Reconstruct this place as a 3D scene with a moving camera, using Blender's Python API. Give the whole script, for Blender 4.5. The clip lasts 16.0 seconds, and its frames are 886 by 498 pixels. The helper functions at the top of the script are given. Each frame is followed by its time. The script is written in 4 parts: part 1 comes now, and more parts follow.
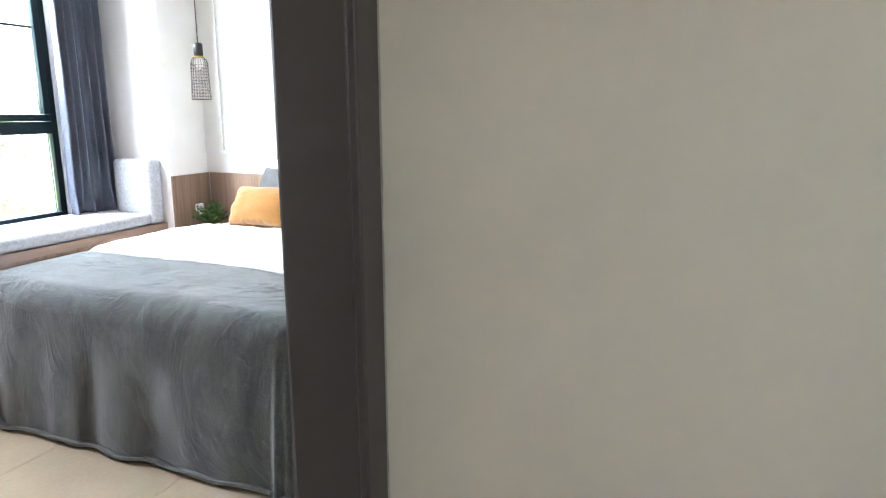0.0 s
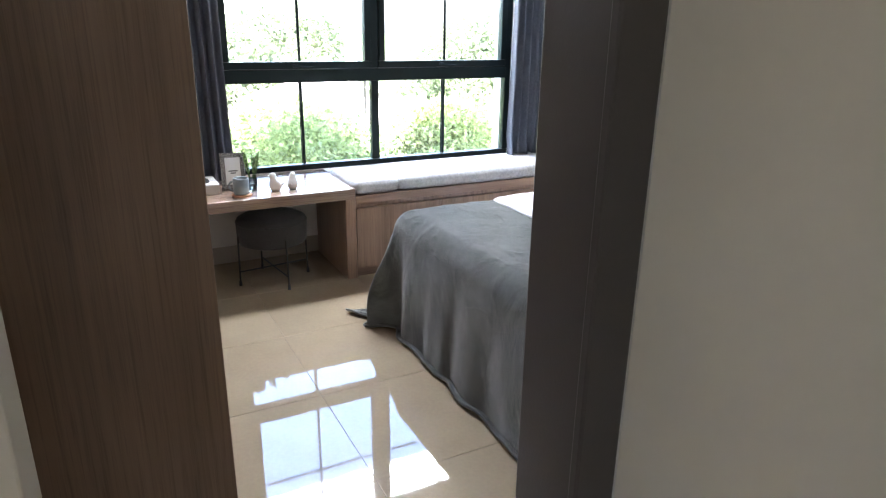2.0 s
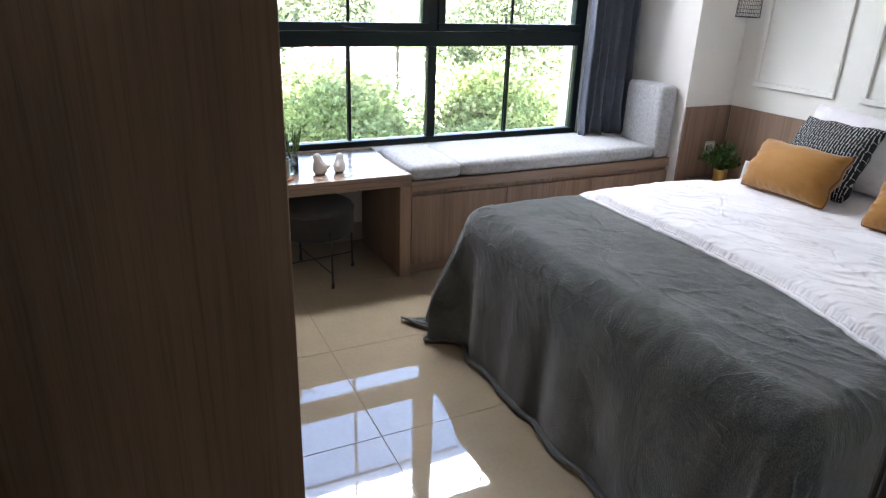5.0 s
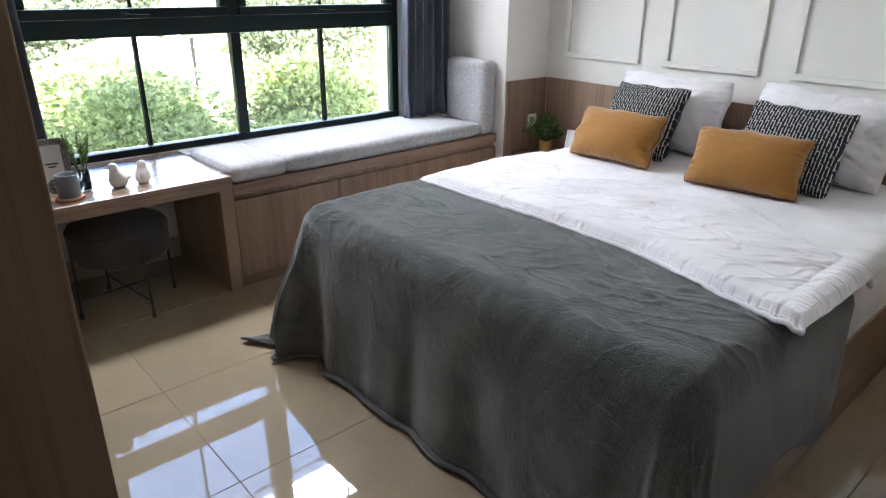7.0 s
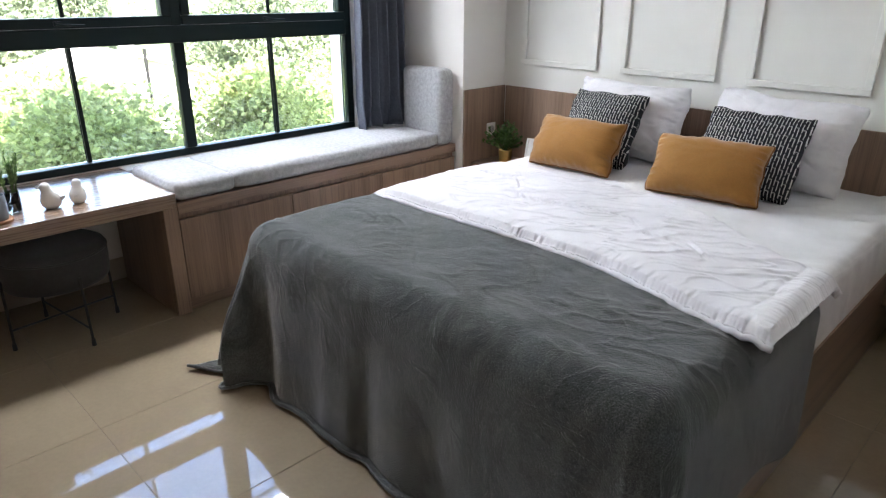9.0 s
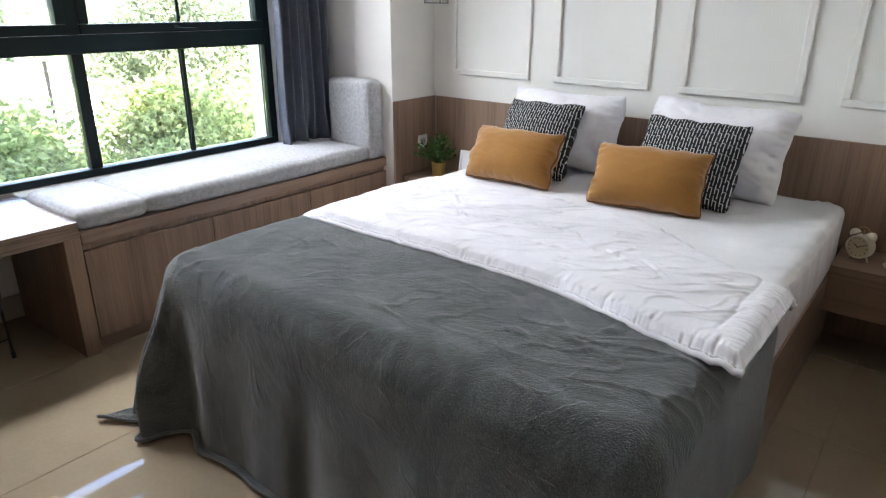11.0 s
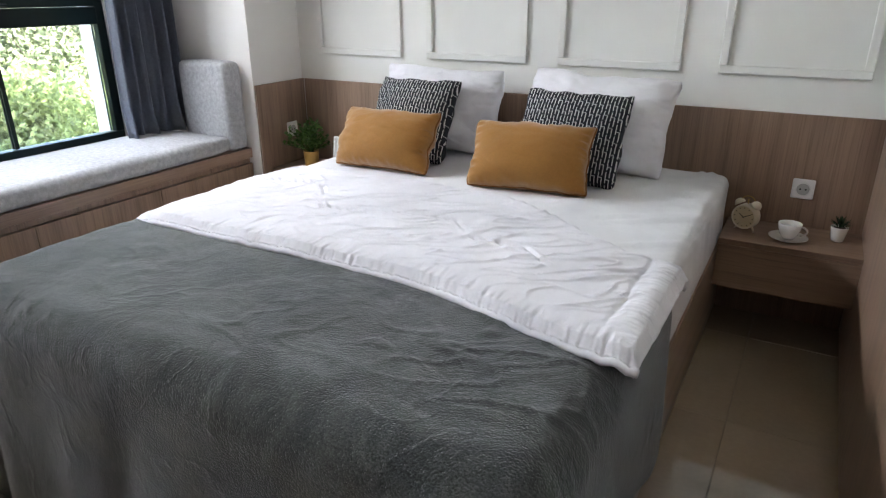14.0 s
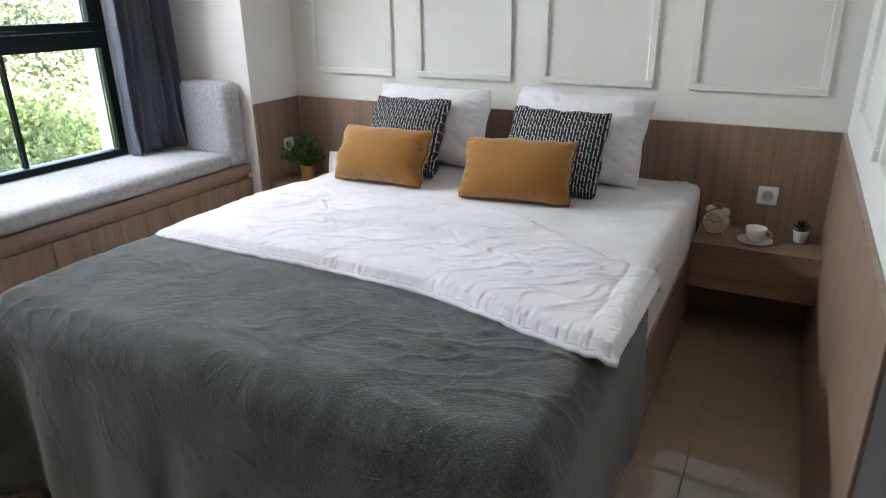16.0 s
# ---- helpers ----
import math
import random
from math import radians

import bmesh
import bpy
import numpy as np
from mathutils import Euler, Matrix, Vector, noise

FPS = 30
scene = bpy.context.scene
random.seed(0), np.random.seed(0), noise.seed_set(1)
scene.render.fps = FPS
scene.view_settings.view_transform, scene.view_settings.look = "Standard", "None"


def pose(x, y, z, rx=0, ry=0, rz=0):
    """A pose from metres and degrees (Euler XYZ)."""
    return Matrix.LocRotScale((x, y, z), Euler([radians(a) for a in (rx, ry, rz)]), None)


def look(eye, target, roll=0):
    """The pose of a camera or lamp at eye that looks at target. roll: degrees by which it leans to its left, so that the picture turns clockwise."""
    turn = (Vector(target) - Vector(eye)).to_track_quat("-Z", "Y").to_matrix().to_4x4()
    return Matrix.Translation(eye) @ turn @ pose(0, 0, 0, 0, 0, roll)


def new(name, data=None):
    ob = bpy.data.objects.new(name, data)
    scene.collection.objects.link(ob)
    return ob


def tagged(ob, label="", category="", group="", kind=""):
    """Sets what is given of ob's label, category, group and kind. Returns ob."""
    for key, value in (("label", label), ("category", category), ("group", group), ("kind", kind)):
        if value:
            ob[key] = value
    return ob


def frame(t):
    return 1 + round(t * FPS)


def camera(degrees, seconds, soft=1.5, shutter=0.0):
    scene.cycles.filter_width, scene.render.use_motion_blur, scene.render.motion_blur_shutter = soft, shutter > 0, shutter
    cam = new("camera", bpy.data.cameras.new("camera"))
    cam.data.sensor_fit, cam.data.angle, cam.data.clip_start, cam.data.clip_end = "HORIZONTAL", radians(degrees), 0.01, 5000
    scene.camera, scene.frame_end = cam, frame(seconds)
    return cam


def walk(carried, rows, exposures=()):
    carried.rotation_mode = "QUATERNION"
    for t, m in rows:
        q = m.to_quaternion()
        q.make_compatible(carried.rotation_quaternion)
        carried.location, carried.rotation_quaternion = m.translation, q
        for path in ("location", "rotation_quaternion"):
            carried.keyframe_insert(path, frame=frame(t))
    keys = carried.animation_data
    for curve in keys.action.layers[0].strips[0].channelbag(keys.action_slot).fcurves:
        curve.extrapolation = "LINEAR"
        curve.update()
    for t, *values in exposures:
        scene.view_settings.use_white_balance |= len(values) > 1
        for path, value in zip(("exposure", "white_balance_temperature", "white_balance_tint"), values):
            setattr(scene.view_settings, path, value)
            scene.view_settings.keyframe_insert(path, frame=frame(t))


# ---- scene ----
cam = camera(68.0, 16.0, soft=1.2)
PATH = [
    (0, (0.723, -3.762, 1.250), (-0.022, -1.951, 0.840), -0.19),
    (0.5, (0.58, -3.52, 1.265), (-0.61, -1.96, 0.84), -0.3),
    (1, (0.564, -3.403, 1.316), (-0.905, -2.138, 0.825), -0.56),
    (1.5, (0.650, -3.376, 1.379), (-0.939, -2.312, 0.794), 0.51),
    (2, (0.823, -3.336, 1.454), (-0.855, -2.456, 0.815), 0.85),
    (2.5, (0.845, -3.329, 1.462), (-0.895, -2.585, 0.814), 1.17),
    (3, (0.671, -3.356, 1.419), (-1.096, -2.682, 0.769), 1.32),
    (5.5, (0.148, -3.291, 1.426), (-1.453, -2.383, 0.646), 2.1),
    (6, (0.071, -3.277, 1.386), (-1.442, -2.234, 0.597), 1.8),
    (6.5, (0.038, -3.266, 1.358), (-1.402, -2.108, 0.592), 0.9),
    (7, (0.007, -3.249, 1.364), (-1.368, -2.009, 0.611), 0.5),
    (7.5, (-0.014, -3.236, 1.36), (-1.366, -1.965, 0.614), 0.4),
    (8, (-0.027, -3.216, 1.358), (-1.36, -1.922, 0.617), 0.5),
    (8.5, (-0.031, -3.173, 1.356), (-1.358, -1.87, 0.621), 0.3),
    (11, (-0.186, -3.049, 1.34), (-1.345, -1.579, 0.636), 0.3),
    (11.5, (-0.216, -2.977, 1.324), (-1.329, -1.467, 0.63), 0.0),
    (12, (-0.221, -2.92, 1.312), (-1.322, -1.405, 0.611), -0.2),
    (12.5, (-0.209, -2.881, 1.314), (-1.299, -1.364, 0.598), -0.3),
    (13, (-0.2, -2.856, 1.303), (-1.247, -1.313, 0.579), -0.2),
    (13.5, (-0.211, -2.82, 1.285), (-1.178, -1.232, 0.548), -0.0),
    (14, (-0.238, -2.775, 1.257), (-1.152, -1.153, 0.525), -0.3),
    (14.5, (-0.249, -2.758, 1.255), (-1.146, -1.129, 0.517), -0.5),
    (15, (-0.241, -2.817, 1.261), (-1.129, -1.18, 0.53), -0.5),
    (15.5, (-0.222, -2.903, 1.298), (-1.105, -1.267, 0.561), -0.6),
    (16, (-0.195, -2.94, 1.334), (-1.068, -1.29, 0.617), -0.8),
]
EXPOSURE = [(0, 4.95, 5950, 14), (0.5, 4.8, 6050, 15), (1, 4.62, 6050, 16), (2, 4.18, 6050, 17), (3.2, 3.8, 6100, 17), (5.3, 3.4, 6250, 17), (8.5, 3.38, 6300, 16), (11.5, 3.42, 6320, 16), (16, 3.27, 6350, 15)]
walk(cam, [(t, look(eye, target, roll)) for t, eye, target, roll in PATH], EXPOSURE)

# ---- light ----
world = bpy.data.worlds.new("sky")
scene.world = world
world.use_nodes = True
wn = world.node_tree
sky = wn.nodes.new("ShaderNodeTexSky")
sky.sky_type, sky.sun_disc = "NISHITA", False
sky.sun_elevation, sky.sun_rotation = radians(44), radians(108)
sky.air_density, sky.dust_density = 1.0, 3.0
wn.links.new(sky.outputs["Color"], wn.nodes["Background"].inputs["Color"])
wn.nodes["Background"].inputs["Strength"].default_value = 0.15

sun = new("sun", bpy.data.lights.new("sun", "SUN"))
sun.data.energy, sun.data.angle, sun.data.color = 5.0, radians(0.6), (1.0, 0.95, 0.87)
sun.matrix_world = look((12, -6, 13), (0, -2.2, 1))


def area_lamp(name, eye, target, w, h, watts, colour):
    ob = new(name, bpy.data.lights.new(name, "AREA"))
    ob.data.shape, ob.data.size, ob.data.size_y = "RECTANGLE", w, h
    ob.data.energy, ob.data.color = watts, colour
    ob.matrix_world = look(eye, target)
    return ob


# stand-in lamp for window sky light, fill lamp at an unseen added hall opening
area_lamp("window_skylight", (-3.50, -1.655, 2.24), (-1.9, -1.655, 0.55), 1.95, 0.34, 9.2, (0.95, 0.98, 1.0))
area_lamp("hall_fill", (2.0, -5.46, 1.75), (0.5, -2.9, 1.15), 0.36, 0.36, 0.54, (0.98, 0.97, 0.91))


# ---- materials ----
def mat(name, colour, rough=0.5, metal=0.0, spec=0.5):
    m = bpy.data.materials.new(name)
    m.use_nodes = True
    b = m.node_tree.nodes["Principled BSDF"]
    b.inputs["Base Color"].default_value = (*colour, 1)
    b.inputs["Roughness"].default_value = rough
    b.inputs["Metallic"].default_value = metal
    b.inputs["Specular IOR Level"].default_value = spec
    return m, m.node_tree, b


def noise_tex(nt, scale, detail=4.0, rough=0.55, stretch=(1, 1, 1), turn=(0, 0, 0), space="Object", warp=0.0):
    tc = nt.nodes.new("ShaderNodeTexCoord")
    mp = nt.nodes.new("ShaderNodeMapping")
    mp.inputs["Scale"].default_value = stretch
    mp.inputs["Rotation"].default_value = [radians(a) for a in turn]
    nz = nt.nodes.new("ShaderNodeTexNoise")
    nz.inputs["Scale"].default_value, nz.inputs["Detail"].default_value = scale, detail
    nz.inputs["Roughness"].default_value = rough
    nz.inputs["Distortion"].default_value = warp
    nt.links.new(tc.outputs[space], mp.inputs["Vector"])
    nt.links.new(mp.outputs["Vector"], nz.inputs["Vector"])
    return nz.outputs["Fac"]


def ramp(nt, fac, stops):
    r = nt.nodes.new("ShaderNodeValToRGB")
    e = r.color_ramp.elements
    while len(e) < len(stops):
        e.new(0.5)
    for k, (p, c) in zip(e, stops):
        k.position, k.color = p, (*c, 1)
    nt.links.new(fac, r.inputs["Fac"])
    return r.outputs["Color"]


def mixed(nt, a, b, fac, kind="MIX"):
    m = nt.nodes.new("ShaderNodeMix")
    m.data_type, m.blend_type = "RGBA", kind
    for sock, v in ((m.inputs[0], fac), (m.inputs[6], a), (m.inputs[7], b)):
        if isinstance(v, (int, float)):
            sock.default_value = v
        elif isinstance(v, tuple):
            sock.default_value = (*v, 1)
        else:
            nt.links.new(v, sock)
    return m.outputs[2]


def bumped(nt, b, heights):
    """heights: (socket, strength, distance), chained."""
    last = None
    for h, st, di in heights:
        bp = nt.nodes.new("ShaderNodeBump")
        bp.inputs["Strength"].default_value, bp.inputs["Distance"].default_value = st, di
        nt.links.new(h, bp.inputs["Height"])
        if last:
            nt.links.new(last, bp.inputs["Normal"])
        last = bp.outputs["Normal"]
    nt.links.new(last, b.inputs["Normal"])


def remap(nt, fac, lo, hi):
    r = nt.nodes.new("ShaderNodeMapRange")
    r.inputs["To Min"].default_value, r.inputs["To Max"].default_value = lo, hi
    nt.links.new(fac, r.inputs["Value"])
    return r.outputs["Result"]


def shade(c, k):
    return tuple(min(1, v * k) for v in c)


def painted(name, colour, rough=0.6, bump=0.12):
    m, nt, b = mat(name, colour, rough)
    big, fine = noise_tex(nt, 1.3, 3), noise_tex(nt, 160, 3)
    nt.links.new(ramp(nt, big, [(0.3, shade(colour, 0.94)), (0.7, shade(colour, 1.03))]), b.inputs["Base Color"])
    nt.links.new(remap(nt, fine, rough - 0.08, rough + 0.08), b.inputs["Roughness"])
    bumped(nt, b, [(fine, bump, 0.001), (big, 0.1, 0.01)])
    return m


def laminate(name, axis, light, dark, rough=0.33):
    """Wood-grain laminate with its grain along the axis."""
    m, nt, b = mat(name, light, rough)
    st = {"x": (0.022, 1, 1), "y": (1, 0.022, 1), "z": (1, 1, 0.022)}[axis]
    fine = noise_tex(nt, 170, 6, 0.7, st)
    wide = noise_tex(nt, 24, 5, 0.65, st)
    big = noise_tex(nt, 1.6, 2, 0.5)
    c1 = ramp(nt, wide, [(0.33, shade(dark, 0.75)), (0.5, light), (0.68, shade(light, 1.35))])
    c2 = ramp(nt, fine, [(0.34, shade(dark, 0.72)), (0.5, light), (0.7, shade(light, 1.1))])
    c = mixed(nt, c1, c2, 0.5)
    c = mixed(nt, c, ramp(nt, big, [(0.3, (0.9, 0.9, 0.9)), (0.7, (1.06, 1.06, 1.06))]), 1.0, "MULTIPLY")
    nt.links.new(c, b.inputs["Base Color"])
    nt.links.new(remap(nt, fine, rough - 0.08, rough + 0.1), b.inputs["Roughness"])
    bumped(nt, b, [(fine, 0.12, 0.0008)])
    return m


def woven(name, colour, scale=420, rough=0.9, sheen=0.2, mottled=0.1, bump=0.35, dist=0.0012, pile=None):
    m, nt, b = mat(name, colour, rough, spec=0.2)
    fine = noise_tex(nt, scale, 3, 0.7)
    mid = noise_tex(nt, scale / 9, 4, 0.6)
    big = noise_tex(nt, 3.2, 4, 0.6)
    c = ramp(nt, mid, [(0.3, shade(colour, 1 - mottled)), (0.7, shade(colour, 1 + mottled))])
    c = mixed(nt, c, ramp(nt, big, [(0.3, (0.88, 0.88, 0.88)), (0.7, (1.08, 1.08, 1.08))]), 1.0, "MULTIPLY")
    c = mixed(nt, c, ramp(nt, fine, [(0.3, (0.8, 0.8, 0.8)), (0.7, (1.15, 1.15, 1.15))]), 0.6, "MULTIPLY")
    nt.links.new(c, b.inputs["Base Color"])
    b.inputs["Sheen Weight"].default_value = sheen
    b.inputs["Sheen Roughness"].default_value = 0.45
    hs = [(fine, bump, dist), (mid, bump * 0.7, dist * 3)]
    if pile:
        hs.append((noise_tex(nt, 16, 5, 0.6), pile, 0.006))
    bumped(nt, b, hs)
    return m


WOOD = (0.282, 0.188, 0.130)
WOOD_D = (0.186, 0.119, 0.080)
wood_z = laminate("wood_laminate_upright", "z", WOOD, WOOD_D)
wood_y = laminate("wood_laminate_along_y", "y", WOOD, WOOD_D)
wood_x = laminate("wood_laminate_along_x", "x", WOOD, WOOD_D)
wood_desk = laminate("wood_laminate_desktop", "y", WOOD, WOOD_D, 0.27)
for sock, val in (("Coat Weight", 0.8), ("Coat Roughness", 0.22), ("Coat IOR", 1.6)):
    wood_desk.node_tree.nodes["Principled BSDF"].inputs[sock].default_value = val
wall_white = painted("white_wall_paint", (0.80, 0.775, 0.735))
panel_white = painted("panel_wall_paint", (0.775, 0.765, 0.715), 0.5)
hall_cream = painted("cream_wall_paint", (0.73, 0.685, 0.585), 0.62)
# unseen ceiling, grey chosen darker than the walls to hold back bounced light
ceiling_grey = painted("ceiling_paint", (0.54, 0.53, 0.51), 0.75)
jamb_brown = painted("brown_frame_paint", (0.072, 0.064, 0.061), 0.42, 0.2)
frame_dark = painted("dark_window_paint", (0.004, 0.013, 0.013), 0.4, 0.1)
frame_dark.node_tree.nodes["Principled BSDF"].inputs["Specular IOR Level"].default_value = 0.25
sill_white = painted("white_sill_paint", (0.8, 0.79, 0.77), 0.35)
sheet_white = woven("white_cotton", (0.79, 0.785, 0.79), 900, 0.85, 0.1, 0.02, 0.15, 0.0006, 0.35)
duvet_white = woven("white_duvet_cotton", (0.79, 0.775, 0.80), 900, 0.85, 0.1, 0.02, 0.15, 0.0006, 0.25)
pillow_white = woven("white_pillow_cotton", (0.78, 0.765, 0.785), 900, 0.85, 0.1, 0.02, 0.15, 0.0006, 0.2)


def fleece_material(colour):
    """Short-pile fleece: fine curls, and soft patches where the pile was brushed one way or the other."""
    m, nt, b = mat("grey_fleece", colour, 0.95, spec=0.12)
    fine = noise_tex(nt, 420, 2, 0.6)
    curl = noise_tex(nt, 260, 2, 0.6)
    nap = noise_tex(nt, 4.6, 6, 0.66, (1, 1, 0.55), warp=1.2)
    vein = ramp(nt, noise_tex(nt, 6.5, 2.5, 0.5, warp=0.7), [(0.45, (0, 0, 0)), (0.495, (1, 1, 1)), (0.54, (0, 0, 0))])
    patch = ramp(nt, noise_tex(nt, 3.1, 3, 0.5), [(0.45, (0, 0, 0)), (0.58, (1, 1, 1))])
    crease = mixed(nt, vein, patch, 1.0, "MULTIPLY")
    big = noise_tex(nt, 1.7, 3, 0.5)
    c = ramp(nt, nap, [(0.30, shade(colour, 0.62)), (0.46, shade(colour, 0.90)), (0.54, shade(colour, 1.12)), (0.70, shade(colour, 1.55))])
    c = mixed(nt, c, ramp(nt, curl, [(0.34, (0.66, 0.66, 0.66)), (0.66, (1.34, 1.34, 1.34))]), 0.85, "MULTIPLY")
    c = mixed(nt, c, ramp(nt, big, [(0.3, (0.86, 0.86, 0.86)), (0.7, (1.12, 1.12, 1.12))]), 1.0, "MULTIPLY")
    nt.links.new(c, b.inputs["Base Color"])
    b.inputs["Sheen Weight"].default_value, b.inputs["Sheen Roughness"].default_value = 0.60, 0.32
    bumped(nt, b, [(fine, 0.35, 0.001), (curl, 1.0, 0.0045), (crease, 0.30, 0.006), (nap, 0.40, 0.018)])
    return m


fleece = fleece_material((0.095, 0.102, 0.098))
velvet = woven("mustard_velvet", (0.33, 0.152, 0.03), 1100, 0.75, 0.5, 0.05, 0.12, 0.0006)
piping_brown = woven("mustard_piping", (0.22, 0.09, 0.02), 500, 0.8, 0.2, 0.1)
linen_grey = woven("grey_linen", (0.455, 0.46, 0.47), 520, 0.9, 0.15, 0.2, 0.5, 0.0015)
curtain_cloth = woven("slate_curtain_cloth", (0.135, 0.150, 0.185), 700, 0.8, 0.3, 0.14, 0.3, 0.001)
stool_cloth = woven("dark_grey_felt", (0.045, 0.043, 0.043), 500, 0.9, 0.25, 0.12, 0.4, 0.001)
black_metal = painted("black_powder_coat", (0.012, 0.012, 0.012), 0.4, 0.1)
white_plastic = mat("white_plastic", (0.80, 0.79, 0.77), 0.3)[0]
# clip grey, also painted on the socket well as its recess shade
well_shade_and_clip_grey = mat("well_shade_and_clip_grey", (0.42, 0.42, 0.41), 0.4)[0]
# flat black for holes: the shade inside is put into the colour
hole_shade = mat("hole_shade", (0.01, 0.01, 0.01), 0.6)[0]
brass = mat("brushed_gold", (0.55, 0.38, 0.13), 0.38, 1.0)[0]
ceramic = mat("white_glazed_ceramic", (0.80, 0.79, 0.76), 0.12)[0]
matt_ceramic = painted("matt_white_ceramic", (0.78, 0.76, 0.72), 0.5)
mug_glaze = painted("blue_grey_glaze", (0.21, 0.25, 0.27), 0.3)
cork = painted("terracotta_coaster", (0.38, 0.19, 0.10), 0.7)
clock_cream = mat("cream_enamel", (0.72, 0.66, 0.52), 0.28)[0]
dial_face = painted("clock_dial", (0.62, 0.53, 0.34), 0.5)
soil = painted("soil", (0.035, 0.024, 0.017), 0.95, 0.6)
paper = painted("paper", (0.78, 0.78, 0.77), 0.8)
ink = mat("ink", (0.03, 0.03, 0.03), 0.7)[0]
grout = painted("grout", (0.25, 0.20, 0.135), 0.7)


def leaf_material(name, dark, light):
    m, nt, b = mat(name, light, 0.45)
    g = nt.nodes.new("ShaderNodeNewGeometry")
    c = ramp(nt, g.outputs["Random Per Island"], [(0.0, dark), (0.6, light), (1.0, shade(light, 1.35))])
    nt.links.new(c, b.inputs["Base Color"])
    tr = nt.nodes.new("ShaderNodeBsdfTranslucent")
    nt.links.new(c, tr.inputs["Color"])
    mx = nt.nodes.new("ShaderNodeMixShader")
    mx.inputs[0].default_value = 0.45
    nt.links.new(b.outputs[0], mx.inputs[1])
    nt.links.new(tr.outputs[0], mx.inputs[2])
    nt.links.new(mx.outputs[0], nt.nodes["Material Output"].inputs["Surface"])
    return m


leaf_hedge = leaf_material("hedge_leaf", (0.17, 0.22, 0.085), (0.32, 0.39, 0.17))
# far crowns: distance haze and glare put into the pale leaf colour
leaf_tree_hazed = leaf_material("tree_leaf_hazed", (0.11, 0.14, 0.08), (0.21, 0.25, 0.15))
leaf_plant = leaf_material("pot_plant_leaf", (0.025, 0.06, 0.012), (0.07, 0.14, 0.03))
leaf_dark = leaf_material("succulent_leaf", (0.012, 0.03, 0.014), (0.03, 0.07, 0.03))
bark = painted("bark", (0.12, 0.085, 0.06), 0.9, 0.6)
grass_mat = painted("grass_ground", (0.07, 0.10, 0.03), 0.95, 0.6)
render_white = painted("outer_render", (0.72, 0.70, 0.66), 0.8)
roof_tile = painted("roof_tile", (0.42, 0.38, 0.35), 0.8)


def tile_material():
    base = (0.37, 0.30, 0.205)
    m, nt, b = mat("polished_floor_tile", base, 0.06)
    oi = nt.nodes.new("ShaderNodeObjectInfo")
    cloud, fine = noise_tex(nt, 5, 5, 0.6), noise_tex(nt, 60, 4)
    c = ramp(nt, cloud, [(0.3, shade(base, 0.93)), (0.7, shade(base, 1.05))])
    c = mixed(nt, c, ramp(nt, fine, [(0.3, (0.95, 0.95, 0.95)), (0.7, (1.03, 1.03, 1.03))]), 1.0, "MULTIPLY")
    c = mixed(nt, c, ramp(nt, oi.outputs["Random"], [(0, (0.97, 0.97, 0.97)), (1, (1.02, 1.02, 1.02))]), 1.0, "MULTIPLY")
    nt.links.new(c, b.inputs["Base Color"])
    nt.links.new(remap(nt, cloud, 0.015, 0.05), b.inputs["Roughness"])
    b.inputs["IOR"].default_value = 1.75
    b.inputs["Specular IOR Level"].default_value = 0.9
    return m


tile_mat = tile_material()


def glass_material(name, rough=0.0):
    m, nt, b = mat(name, (0.95, 0.98, 0.97), rough)
    b.inputs["Transmission Weight"].default_value = 1.0
    b.inputs["IOR"].default_value = 1.45
    return m


glass = glass_material("clear_glass")


